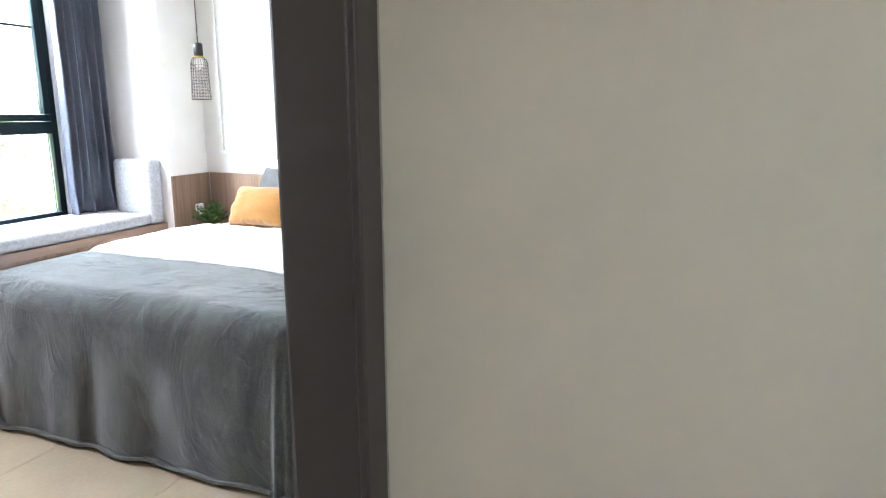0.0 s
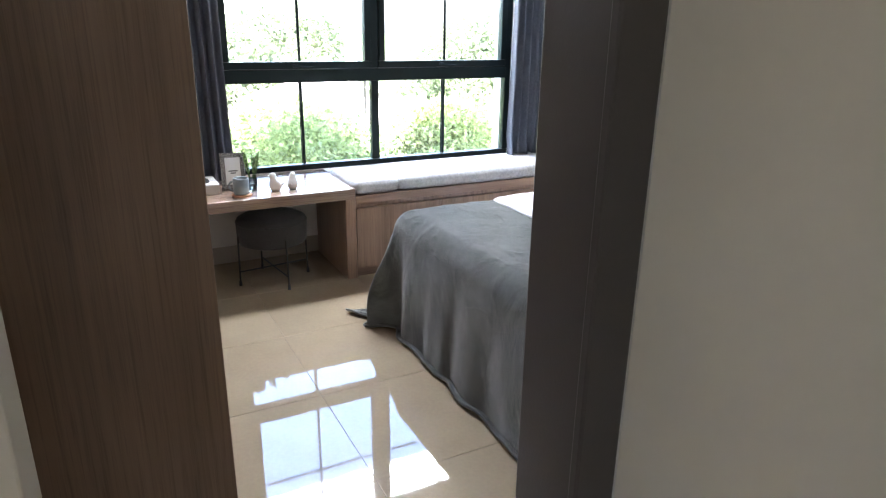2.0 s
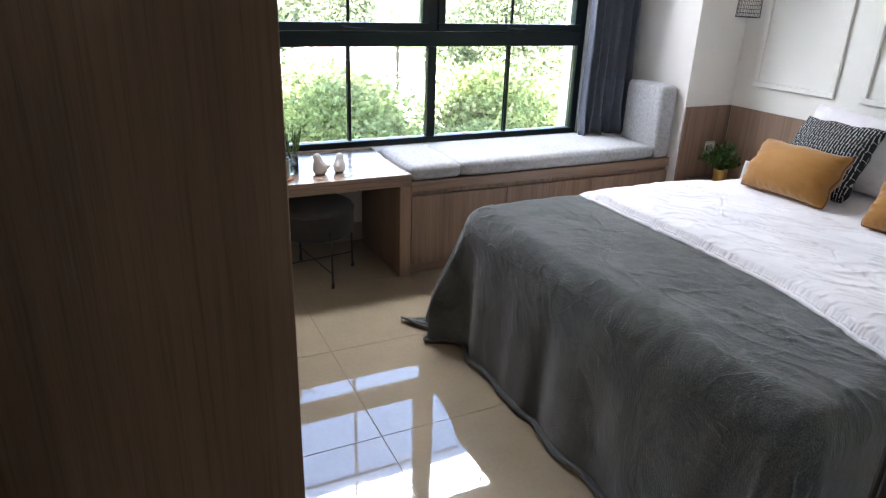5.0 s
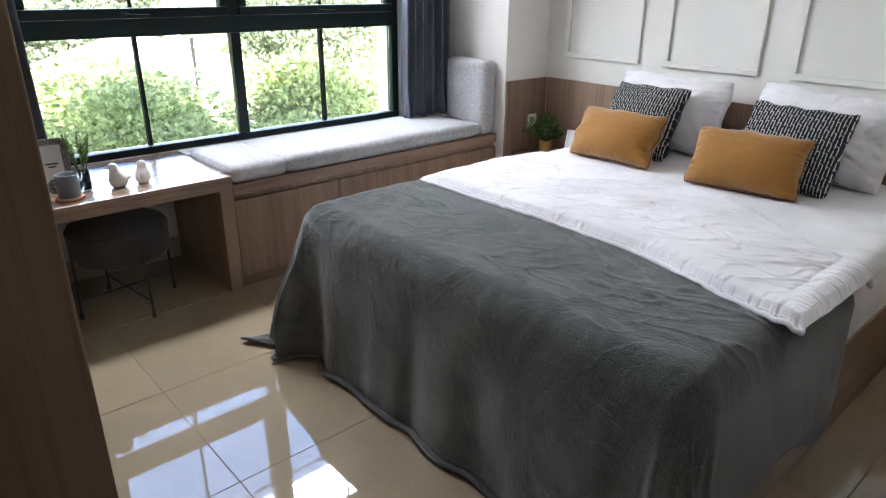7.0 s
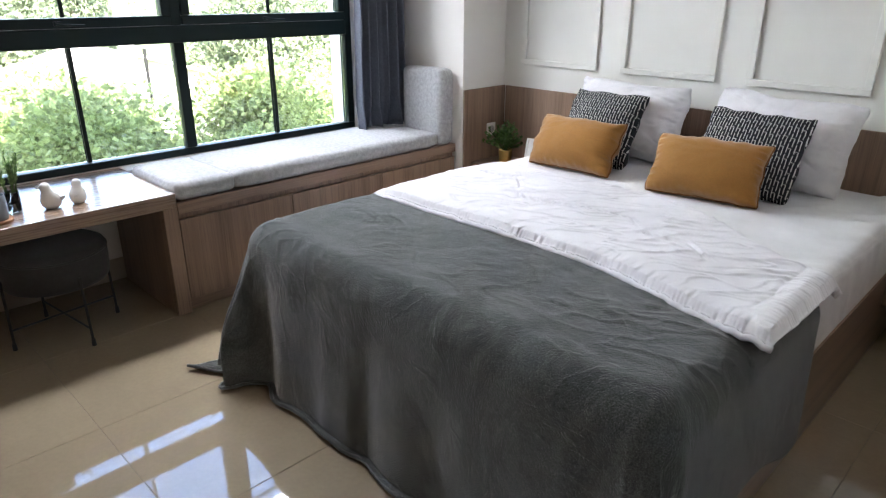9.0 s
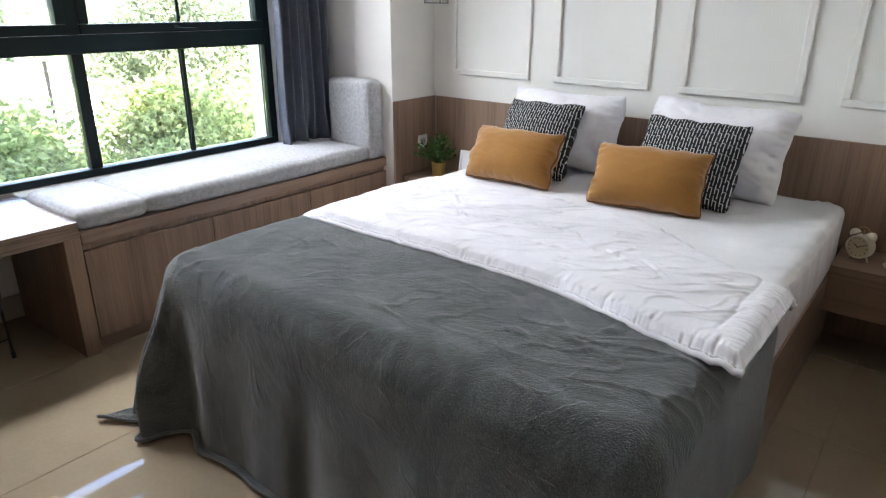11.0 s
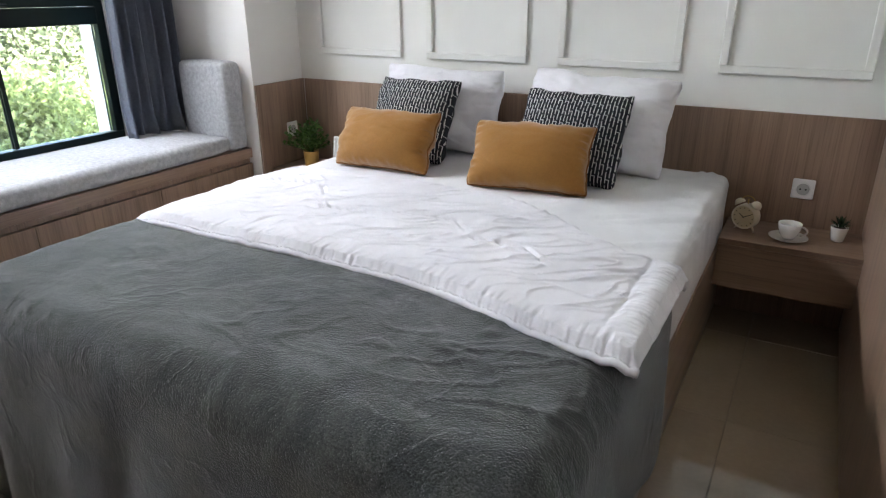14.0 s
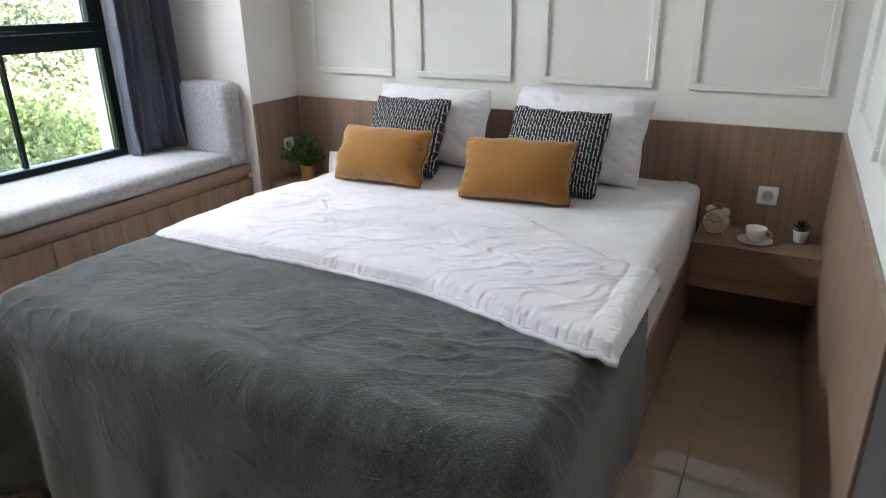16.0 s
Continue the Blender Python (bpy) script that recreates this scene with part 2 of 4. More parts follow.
def dash_material():
    """Black cotton with upright woven white strokes, staggered and hooked to their neighbours."""
    dark, white = (0.010, 0.014, 0.019), (0.60, 0.60, 0.57)
    m, nt, b = mat("black_white_dash_cotton", dark, 0.9)
    tc = nt.nodes.new("ShaderNodeTexCoord")
    sep = nt.nodes.new("ShaderNodeSeparateXYZ")
    nt.links.new(tc.outputs["Object"], sep.inputs[0])

    def calc(op, a, b=0.0):
        n = nt.nodes.new("ShaderNodeMath")
        n.operation = op
        for k, v in enumerate((a, b)):
            if isinstance(v, float):
                n.inputs[k].default_value = v
            else:
                nt.links.new(v, n.inputs[k])
        return n.outputs[0]

    ragged = calc("MULTIPLY", calc("SUBTRACT", noise_tex(nt, 260, 2), 0.5), 0.22)
    across = calc("DIVIDE", sep.outputs["X"], 0.0128)
    up = calc("DIVIDE", sep.outputs["Y"], 0.045)

    def cells(shift):
        a = calc("ADD", across, shift)
        col = calc("FLOOR", a)
        stagger = calc("ADD", calc("MULTIPLY", col, 0.5), calc("MULTIPLY", calc("SINE", calc("MULTIPLY", col, 2.4)), 0.07))
        return calc("FRACT", a), stagger

    fx, st = cells(0.0)
    mid = calc("ADD", calc("ABSOLUTE", calc("SUBTRACT", fx, 0.5)), ragged)
    bar = calc("MULTIPLY", calc("LESS_THAN", mid, 0.12), calc("LESS_THAN", calc("FRACT", calc("ADD", up, st)), 0.84))
    st2 = cells(0.5)[1]
    paired = calc("LESS_THAN", calc("FRACT", calc("MULTIPLY", calc("FLOOR", calc("ADD", across, 0.5)), 0.5)), 0.25)
    hook = calc("MULTIPLY", paired, calc("LESS_THAN", calc("FRACT", calc("ADD", calc("ADD", up, st2), 0.2)), 0.055))
    on = calc("MAXIMUM", bar, hook)
    nt.links.new(mixed(nt, dark, white, on), b.inputs["Base Color"])
    bumped(nt, b, [(on, 0.4, 0.0012), (noise_tex(nt, 500, 3), 0.3, 0.001)])
    return m


dash_cotton = dash_material()


# ---- mesh helpers ----
def origin_of(ob):
    p = Vector((0, 0, 0))
    while ob:
        p += ob.location
        ob = ob.parent
    return p


def finish(name, bm, material, at=(0, 0, 0), smooth=False):
    me = bpy.data.meshes.new(name)
    bmesh.ops.translate(bm, verts=bm.verts, vec=-Vector(at))
    bmesh.ops.recalc_face_normals(bm, faces=bm.faces)
    for f in bm.faces:
        f.smooth = smooth
    bm.to_mesh(me)
    bm.free()
    me.materials.append(material)
    return me


def part(name, bm, material, parent, label="", smooth=False):
    """One mesh object under a thing or a part; the bmesh is in world coordinates."""
    at = origin_of(parent)
    ob = new(name, finish(name, bm, material, at, smooth))
    ob.parent = parent
    if label:
        tagged(ob, label)
    return ob


def thing(name, at, label, category, group=""):
    ob = new(name)
    ob.location = at
    ob.empty_display_size = 0.1
    return tagged(ob, label, category, group)


def structure(name, bm, material, label, smooth=False):
    return tagged(new(name, finish(name, bm, material, (0, 0, 0), smooth)), label, kind="structure")


def single(name, bm, material, at, label, category, group="", smooth=False):
    ob = new(name, finish(name, bm, material, at, smooth))
    ob.location = at
    return tagged(ob, label, category, group)


def box(lo, hi, bevel=0.0, bm=None, seg=2):
    bm = bm or bmesh.new()
    r = bmesh.ops.create_cube(bm, size=1.0)
    vs = r["verts"]
    for v in vs:
        v.co = Vector([(a + b) / 2 + c * (b - a) for a, b, c in zip(lo, hi, v.co)])
    if bevel:
        es = list({e for v in vs for e in v.link_edges})
        bmesh.ops.bevel(bm, geom=es, offset=bevel, segments=seg, affect="EDGES", profile=0.5)
    return bm


def tube(points, r, sides=8, bm=None, closed=False):
    bm = bm or bmesh.new()
    pts = [Vector(p) for p in points]
    n = len(pts)
    rings = []
    for i, p in enumerate(pts):
        a = pts[i - 1] if (i or closed) else p
        c = pts[(i + 1) % n] if (i < n - 1 or closed) else p
        q = (c - a).normalized().to_track_quat("Z", "Y")
        rr = r[i] if isinstance(r, (list, tuple)) else r
        rings.append([bm.verts.new(p + q @ Vector((rr * math.cos(k * 2 * math.pi / sides), rr * math.sin(k * 2 * math.pi / sides), 0))) for k in range(sides)])
    for i in range(n if closed else n - 1):
        a, c = rings[i], rings[(i + 1) % n]
        for k in range(sides):
            bm.faces.new((a[k], a[(k + 1) % sides], c[(k + 1) % sides], c[k]))
    if not closed:
        bm.faces.new(rings[0]), bm.faces.new(rings[-1])
    return bm


def lathe(profile, centre, sides=32, bm=None):
    """profile: (radius, z) from the bottom up, closed at zero radii."""
    bm = bm or bmesh.new()
    cx, cy, cz = centre
    rings = []
    for r, z in profile:
        if r < 1e-6:
            rings.append([bm.verts.new((cx, cy, cz + z))])
        else:
            rings.append([bm.verts.new((cx + r * math.cos(k * 2 * math.pi / sides), cy + r * math.sin(k * 2 * math.pi / sides), cz + z)) for k in range(sides)])
    for a, c in zip(rings, rings[1:]):
        for k in range(sides):
            k2 = (k + 1) % sides
            if len(a) == 1 and len(c) == 1:
                continue
            if len(a) == 1:
                bm.faces.new((a[0], c[k2], c[k]))
            elif len(c) == 1:
                bm.faces.new((a[k], a[k2], c[0]))
            else:
                bm.faces.new((a[k], a[k2], c[k2], c[k]))
    return bm


def grid_mesh(nu, nv, f):
    bm = bmesh.new()
    vs = [[bm.verts.new(f(i / nu, j / nv)) for j in range(nv + 1)] for i in range(nu + 1)]
    for i in range(nu):
        for j in range(nv):
            bm.faces.new((vs[i][j], vs[i + 1][j], vs[i + 1][j + 1], vs[i][j + 1]))
    return bm


def smoothstep(a, b, x):
    t = max(0.0, min(1.0, (x - a) / (b - a)))
    return t * t * (3 - 2 * t)


# ---- the room's shell ----
X_WIN, X_COL, Y_COL = -3.34, -2.66, -0.352
Y_FOOT, CEIL = -3.85, 2.75
WY0, WY1, WZ0, WZ1 = -2.69, -0.62, 0.56, 2.36

structure("wall_north", box((-3.6, 0.012, 0), (0.2, 0.20, CEIL)), panel_white, "off-white panelled wall behind the bed")
structure("wall_east", box((0.012, -2.70, 0), (0.13, 0.012, CEIL)), panel_white, "off-white side wall with panel mouldings")
structure("wall_column", box((-3.6, Y_COL, 0), (X_COL - 0.012, 0.012, CEIL), 0.002), wall_white, "white wall pier beside the window seat")
structure("wall_south", box((-3.6, Y_FOOT - 0.15, 0), (0.13, Y_FOOT, CEIL)), wall_white, "white wall behind the wardrobe")
# window wall round the opening
ww = bmesh.new()
box((X_WIN - 0.22, Y_FOOT, 0), (X_WIN, Y_COL, WZ0), bm=ww)
box((X_WIN - 0.22, Y_FOOT, WZ1), (X_WIN, Y_COL, CEIL), bm=ww)
box((X_WIN - 0.22, Y_FOOT, WZ0), (X_WIN, WY0, WZ1), bm=ww)
box((X_WIN - 0.22, WY1, WZ0), (X_WIN, Y_COL, WZ1), bm=ww)
structure("wall_west", ww, wall_white, "white wall round the wide bedroom window")
structure("ceiling", box((-3.6, -5.6, CEIL), (2.8, 0.2, CEIL + 0.15)), ceiling_grey, "plain unseen ceiling, greyed to cut bounced light")
# hall
structure("wall_hall_end", box((0.135, -2.637, 0), (2.7, -2.45, CEIL)), hall_cream, "cream hall wall beside the bedroom door")
structure("wall_hall_door_side", box((-0.10, -5.5, 0), (0.02, -3.475, CEIL), 0.004), hall_cream, "cream wall ending at the bedroom opening")
# back wall out of view, its opening added for the fill lamp
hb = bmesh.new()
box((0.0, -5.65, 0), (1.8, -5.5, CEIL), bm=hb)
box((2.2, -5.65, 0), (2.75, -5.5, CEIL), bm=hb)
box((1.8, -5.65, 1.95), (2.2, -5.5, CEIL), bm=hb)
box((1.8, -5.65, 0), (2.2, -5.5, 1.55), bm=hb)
structure("wall_hall_back", hb, hall_cream, "unseen cream hall wall with an opening added for the fill lamp")
structure("wall_hall_side", box((2.6, -5.5, 0), (2.75, -2.45, CEIL)), hall_cream, "cream side wall of the hall")
structure("door_lintel", box((-0.05, -3.475, 2.12), (0.02, -2.70, CEIL)), hall_cream, "cream wall above the door opening")

# door frame of the opening, on its latch side and over the head
door = thing("door_1", (0.05, -2.705, 0), "dark brown painted door frame of the open bedroom doorway", "door frame")
door["kind"] = "structure"
part("frame_lining", box((-0.05, -2.712, 0), (0.108, -2.665, 2.12), 0.004), jamb_brown, door)
part("architrave", box((0.112, -2.722, 0), (0.134, -2.638, 2.19), 0.005), jamb_brown, door)
part("frame_head", box((-0.05, -3.474, 2.075), (0.108, -2.713, 2.118), 0.004), jamb_brown, door)
part("room_architrave", box((-0.062, -2.70, 0), (-0.048, -2.63, 2.19), 0.004), jamb_brown, door)
# wainscot boards and wall mouldings
WAIN = 0.826
structure("wainscot_headboard", box((X_COL + 0.012, 0.0, 0), (-0.001, 0.012, WAIN), 0.0015), wood_z, "brown wood-grain wainscot board behind the bed")
structure("wainscot_pier", box((X_COL - 0.012, Y_COL + 0.004, 0), (X_COL, 0.012, WAIN), 0.0015), wood_z, "brown wood-grain wainscot board on the pier")
structure("wainscot_side", box((-0.004, -1.80, 0), (0.012, 0.0, WAIN), 0.003), wood_z, "brown wood-grain wainscot board on the side wall")
structure("wall_east_return", box((0.004, -2.63, 0), (0.012, -1.803, WAIN), 0.0015), jamb_brown, "dark brown panel between the wainscot and the door")


def moulding_head(x0, x1, z0, z1, w=0.03, d=0.016):
    bm = bmesh.new()
    for lo, hi in (((x0, 0.012 - d, z0), (x1, 0.014, z0 + w)), ((x0, 0.012 - d, z1 - w), (x1, 0.014, z1)),
                   ((x0, 0.012 - d, z0 + w), (x0 + w, 0.014, z1 - w)), ((x1 - w, 0.012 - d, z0 + w), (x1, 0.014, z1 - w))):
        box(lo, hi, 0.004, bm)
    return structure("trim_panel_moulding", bm, panel_white, "off-white rectangular panel moulding on the wall")


for k in range(4):
    moulding_head(-2.534 + 0.649 * k, -2.028 + 0.649 * k, 0.958, 2.55)
for y0, y1 in ((-1.07, -0.44), (-1.83, -1.20), (-2.58, -1.96)):
    bm = bmesh.new()
    w, d = 0.03, 0.016
    for lo, hi in (((0.012 - d, y0, 0.945), (0.014, y1, 0.975)), ((0.012 - d, y0, 2.52), (0.014, y1, 2.55)),
                   ((0.012 - d, y0, 0.975), (0.014, y0 + w, 2.52)), ((0.012 - d, y1 - w, 0.975), (0.014, y1, 2.52))):
        box(lo, hi, 0.004, bm)
    structure("trim_panel_moulding", bm, panel_white, "off-white rectangular panel moulding on the wall")
structure("baseboard", box((X_WIN, -2.9, 0), (X_WIN + 0.012, -2.06, 0.11), 0.003), painted("baseboard_tile", (0.42, 0.36, 0.28), 0.3), "beige tiled baseboard under the desk")

# window
win = thing("window_1", (X_WIN, -1.655, WZ0), "wide dark green framed window with thin glazing bars", "window")
win["kind"] = "structure"
FX0, FX1 = X_WIN - 0.062, X_WIN - 0.002
WC, TZ0, TZ1 = -1.675, 1.115, 1.195
part("window_frame", box((FX0, WY0, WZ0), (FX1, WY1, WZ0 + 0.035), 0.004), frame_dark, win)
part("window_frame", box((FX0, WY0, WZ1 - 0.05), (FX1, WY1, WZ1), 0.004), frame_dark, win)
part("window_frame", box((FX0, WY0, WZ0 + 0.035), (FX1, WY0 + 0.045, WZ1 - 0.05), 0.004), frame_dark, win)
part("window_frame", box((FX0, WY1 - 0.045, WZ0 + 0.035), (FX1, WY1, WZ1 - 0.05), 0.004), frame_dark, win)
part("transom", box((FX0, WY0 + 0.046, TZ0), (FX1 + 0.012, WY1 - 0.046, TZ1), 0.005), frame_dark, win)
part("mullion", box((FX0 + 0.004, WC - 0.026, WZ0 + 0.036), (FX1 - 0.004, WC + 0.026, TZ0 - 0.001), 0.004), frame_dark, win)
part("mullion", box((FX0 + 0.004, WC - 0.026, TZ1 + 0.001), (FX1 - 0.004, WC + 0.026, WZ1 - 0.051), 0.004), frame_dark, win)
for y0, y1 in ((WY0 + 0.047, WC - 0.028), (WC + 0.028, WY1 - 0.047)):
    ym = (y0 + y1) / 2
    # lower fixed light with one upright bar
    part("pane", box((FX0 + 0.024, y0 + 0.001, WZ0 + 0.037), (FX0 + 0.029, y1 - 0.001, TZ0 - 0.002)), glass, win).visible_shadow = False
    part("glazing_bar", box((FX0 + 0.012, ym - 0.009, WZ0 + 0.037), (FX0 + 0.022, ym + 0.009, TZ0 - 0.002), 0.002), frame_dark, win)
    part("glazing_bar", box((FX0 + 0.032, ym - 0.009, WZ0 + 0.037), (FX0 + 0.044, ym + 0.009, TZ0 - 0.002), 0.002), frame_dark, win)
    # upper opening sash with a cross of bars
    for lo, hi in (((y0, TZ1 + 0.002), (y1, TZ1 + 0.045)), ((y0, WZ1 - 0.095), (y1, WZ1 - 0.052)), ((y0, TZ1 + 0.046), (y0 + 0.042, WZ1 - 0.096)), ((y1 - 0.042, TZ1 + 0.046), (y1, WZ1 - 0.096))):
        part("sash_rail", box((FX0 + 0.010, lo[0], lo[1]), (FX1 + 0.008, hi[0], hi[1]), 0.004), frame_dark, win)
    part("pane", box((FX0 + 0.030, y0 + 0.043, TZ1 + 0.047), (FX0 + 0.035, y1 - 0.043, WZ1 - 0.097)), glass, win).visible_shadow = False
    part("glazing_bar", box((FX0 + 0.038, ym - 0.008, TZ1 + 0.047), (FX0 + 0.050, ym + 0.008, WZ1 - 0.097), 0.002), frame_dark, win)
    part("glazing_bar", box((FX0 + 0.039, y0 + 0.043, 1.775), (FX0 + 0.049, y1 - 0.043, 1.791), 0.002), frame_dark, win)
    hb = box((FX1 + 0.010, ym - 0.05, TZ1 + 0.012), (FX1 + 0.022, ym - 0.02, TZ1 + 0.032), 0.003)
    tube([(FX1 + 0.02, ym - 0.04, TZ1 + 0.02), (FX1 + 0.03, ym, TZ1 + 0.016), (FX1 + 0.028, ym + 0.07, TZ1 + 0.013)], 0.006, 8, hb)
    part("handle", hb, frame_dark, win, "small dark window stay handle")
part("window_sill", box((X_WIN + 0.001, -2.055, WZ0 - 0.04), (X_WIN + 0.10, Y_COL - 0.003, WZ0 - 0.002), 0.004), sill_white, win, "white painted window sill")


# curtains
def curtain(name_at, y0, y1, x, z0, z1, folds, seed):
    rnd = random.Random(seed)
    ph = [rnd.uniform(0, 6.3) for _ in range(4)]

    def f(u, v):
        z = z1 + (z0 - z1) * v
        squeeze = 1.0 - 0.10 * math.sin(math.pi * v * 0.9)
        ym = (y0 + y1) / 2
        uu = u + 0.012 * math.sin(9 * u + ph[0] + 2 * v)
        y = ym + (uu - 0.5) * (y1 - y0) * squeeze
        amp = 0.058 * (0.75 + 0.25 * math.sin(5 * u + ph[1]))
        a = folds * 2 * math.pi * uu + 0.5 * math.sin(2.2 * v + ph[2])
        xx = x + amp * math.sin(a) + 0.012 * math.sin(2.3 * a + ph[3])
        y += 0.012 * math.cos(a)
        if v > 0.93:
            xx += (v - 0.93) * 0.5 * math.sin(a * 0.5 + ph[0])
        return (xx, y, z + (0.006 * math.sin(a) if v > 0.99 else 0))

    cur = thing("curtain", (name_at[0], name_at[1], z0), "slate blue-grey floor-length style curtain drawn aside at the window", "curtain", "curtains at the window")
    p = part("cloth", grid_mesh(folds * 18, 60, f), curtain_cloth, cur, smooth=True)
    p.modifiers.new("thickness", "SOLIDIFY").thickness = 0.003
    band = lambda u, v: (lambda q: (q[0] + 0.006, q[1], q[2]))(f(u, v * 0.03))
    part("heading_tape", grid_mesh(folds * 18, 2, band), curtain_cloth, cur, smooth=True)
    return cur


curtain((-3.13, -0.57), -0.775, -0.362, -3.135, 0.592, 2.68, 6, 3)
curtain((-3.15, -2.80), -3.02, -2.655, -3.17, 0.565, 2.68, 6, 8)
rod = thing("curtain_rod", (-3.2, -1.65, 2.7), "thin dark curtain rail under the ceiling", "curtain rod")
part("rail", box((-3.19, -3.0, 2.69), (-3.15, -0.37, 2.712), 0.004), frame_dark, rod)
for yy in (-2.95, -1.65, -0.45):
    part("bracket", box((-3.178, yy - 0.015, 2.712), (-3.162, yy + 0.015, 2.749), 0.002), frame_dark, rod)

# ---- built-in window seat and desk ----
BX, DESK_Z, SEAT_Z = -2.725, 0.557, 0.512
Y_DESK = -2.058
bench = thing("window_seat", (-3.0, -1.2, 0), "built-in wood-grain window seat with storage doors", "bench")
part("plinth", box((X_WIN + 0.002, Y_DESK + 0.002, 0), (BX - 0.03, Y_COL - 0.002, 0.06), 0.002), wood_y, bench)
part("carcass", box((X_WIN + 0.002, Y_DESK + 0.002, 0.061), (BX - 0.024, Y_COL - 0.002, SEAT_Z - 0.051), 0.002), wood_z, bench)
part("seat_board", box((X_WIN + 0.002, Y_DESK + 0.002, SEAT_Z - 0.05), (BX, Y_COL - 0.002, SEAT_Z), 0.003), wood_y, bench)
edges = [Y_DESK + 0.003, -1.492, -0.925, Y_COL - 0.004]
for y0, y1 in zip(edges, edges[1:]):
    part("door", box((BX - 0.022, y0 + 0.0015, 0.062), (BX - 0.002, y1 - 0.0015, SEAT_Z - 0.078), 0.002), wood_z, bench)

desk = thing("desk", (-3.0, -2.6, 0), "low built-in wood-grain desk beneath the window", "desk")
part("desktop", box((X_WIN + 0.002, -3.2, DESK_Z - 0.062), (BX + 0.004, Y_DESK, DESK_Z), 0.003), wood_desk, desk)
part("side_panel", box((X_WIN + 0.014, Y_DESK - 0.062, 0), (BX + 0.002, Y_DESK, DESK_Z - 0.0625), 0.003), wood_z, desk)
part("side_panel", box((X_WIN + 0.014, -3.2, 0), (BX + 0.002, -3.138, DESK_Z - 0.0625), 0.003), wood_z, desk)


def puffy(lo, hi, r=0.028, puff=0.010, seed=0, dent=None, cuts=18):
    """A soft upholstered block with rounded edges and slightly swollen faces."""
    bm = box(lo, hi)
    bmesh.ops.subdivide_edges(bm, edges=bm.edges, cuts=cuts, use_grid_fill=True)
    c = (Vector(lo) + Vector(hi)) / 2
    h = (Vector(hi) - Vector(lo)) / 2
    for v in bm.verts:
        d = v.co - c
        core = Vector([max(-a + r, min(a - r, b)) for a, b in zip(h, d)])
        o = d - core
        if o.length > 1e-6:
            o = o.normalized() * r
        q = core + o
        k = [max(0, 1 - (q[i] / h[i]) ** 2) for i in range(3)]
        for i in range(3):
            j, l = [m for m in range(3) if m != i]
            if abs(d[i]) > h[i] - 1e-4:
                q[i] += math.copysign(puff * (k[j] * k[l]) ** 0.5, d[i])
        q += Vector((0, 0, 0.0025 * noise.noise((c + q) * 7 + Vector((seed, 0, 0)))))
        v.co = c + q
        if dent:
            v.co += dent(v.co)
    return bm


seat = thing("seat_cushion", (-2.98, -1.2, SEAT_Z), "long light grey linen cushion on the window seat", "cushion")
part("cover", puffy((-3.21, -1.775, SEAT_Z + 0.001), (BX - 0.01, -0.475, 0.592), puff=0.008), linen_grey, seat, smooth=True)
seat2 = thing("seat_cushion", (-2.98, -1.9, SEAT_Z), "short light grey linen cushion at the desk end", "cushion")
part("cover", puffy((-3.21, Y_DESK + 0.006, SEAT_Z + 0.001), (BX - 0.01, -1.772, 0.588), puff=0.008, seed=4), linen_grey, seat2, smooth=True)
back = thing("back_cushion", (-2.95, -0.41, SEAT_Z), "upright light grey linen back cushion against the pier", "cushion")
part("cover", puffy((-3.06, -0.472, SEAT_Z + 0.001), (BX - 0.012, Y_COL - 0.004, 0.94), puff=0.006, r=0.03, seed=7), linen_grey, back, smooth=True)

# wardrobe beside the door
ward = thing("wardrobe", (-1.0, -3.53, 0), "tall brown wood-grain wardrobe beside the door", "wardrobe")
WX, WY = -0.362, -3.184
part("side_panel", box((WX - 0.025, Y_FOOT + 0.002, 0), (WX, WY, 2.6), 0.0015), wood_z, ward)
part("side_panel", box((-2.2, Y_FOOT + 0.002, 0), (-2.175, WY, 2.6), 0.0015), wood_z, ward)
part("carcass", box((-2.174, Y_FOOT + 0.002, 0.08), (WX - 0.026, WY - 0.028, 2.598), 0.001), wood_z, ward)
part("plinth", box((-2.174, Y_FOOT + 0.01, 0), (WX - 0.026, WY - 0.048, 0.079), 0.001), wood_x, ward)
door_w = (WX - 0.026 + 2.174) / 4
for k in range(4):
    x0 = -2.174 + k * door_w
    part("door", box((x0 + 0.0015, WY - 0.026, 0.082), (x0 + door_w - 0.0015, WY - 0.002, 2.597), 0.0015), wood_z, ward)

# ---- bed ----
B0, B1, BF, BT = -2.10, -0.47, -2.10, 0.575
bed = thing("bed", (-1.285, -1.05, 0), "wide bed with a brown wood-grain box base and white mattress", "bed")
part("base_rail", box((B1 - 0.025, BF + 0.02, 0), (B1, -0.004, 0.345), 0.003), wood_y, bed)
part("base_rail", box((B0, BF + 0.02, 0), (B0 + 0.025, -0.004, 0.345), 0.003), wood_y, bed)
part("base_rail", box((B0, BF, 0), (B1, BF + 0.019, 0.345), 0.003), wood_x, bed)
part("slat_deck", box((B0 + 0.026, BF + 0.021, 0.25), (B1 - 0.026, -0.004, 0.30)), wood_x, bed)


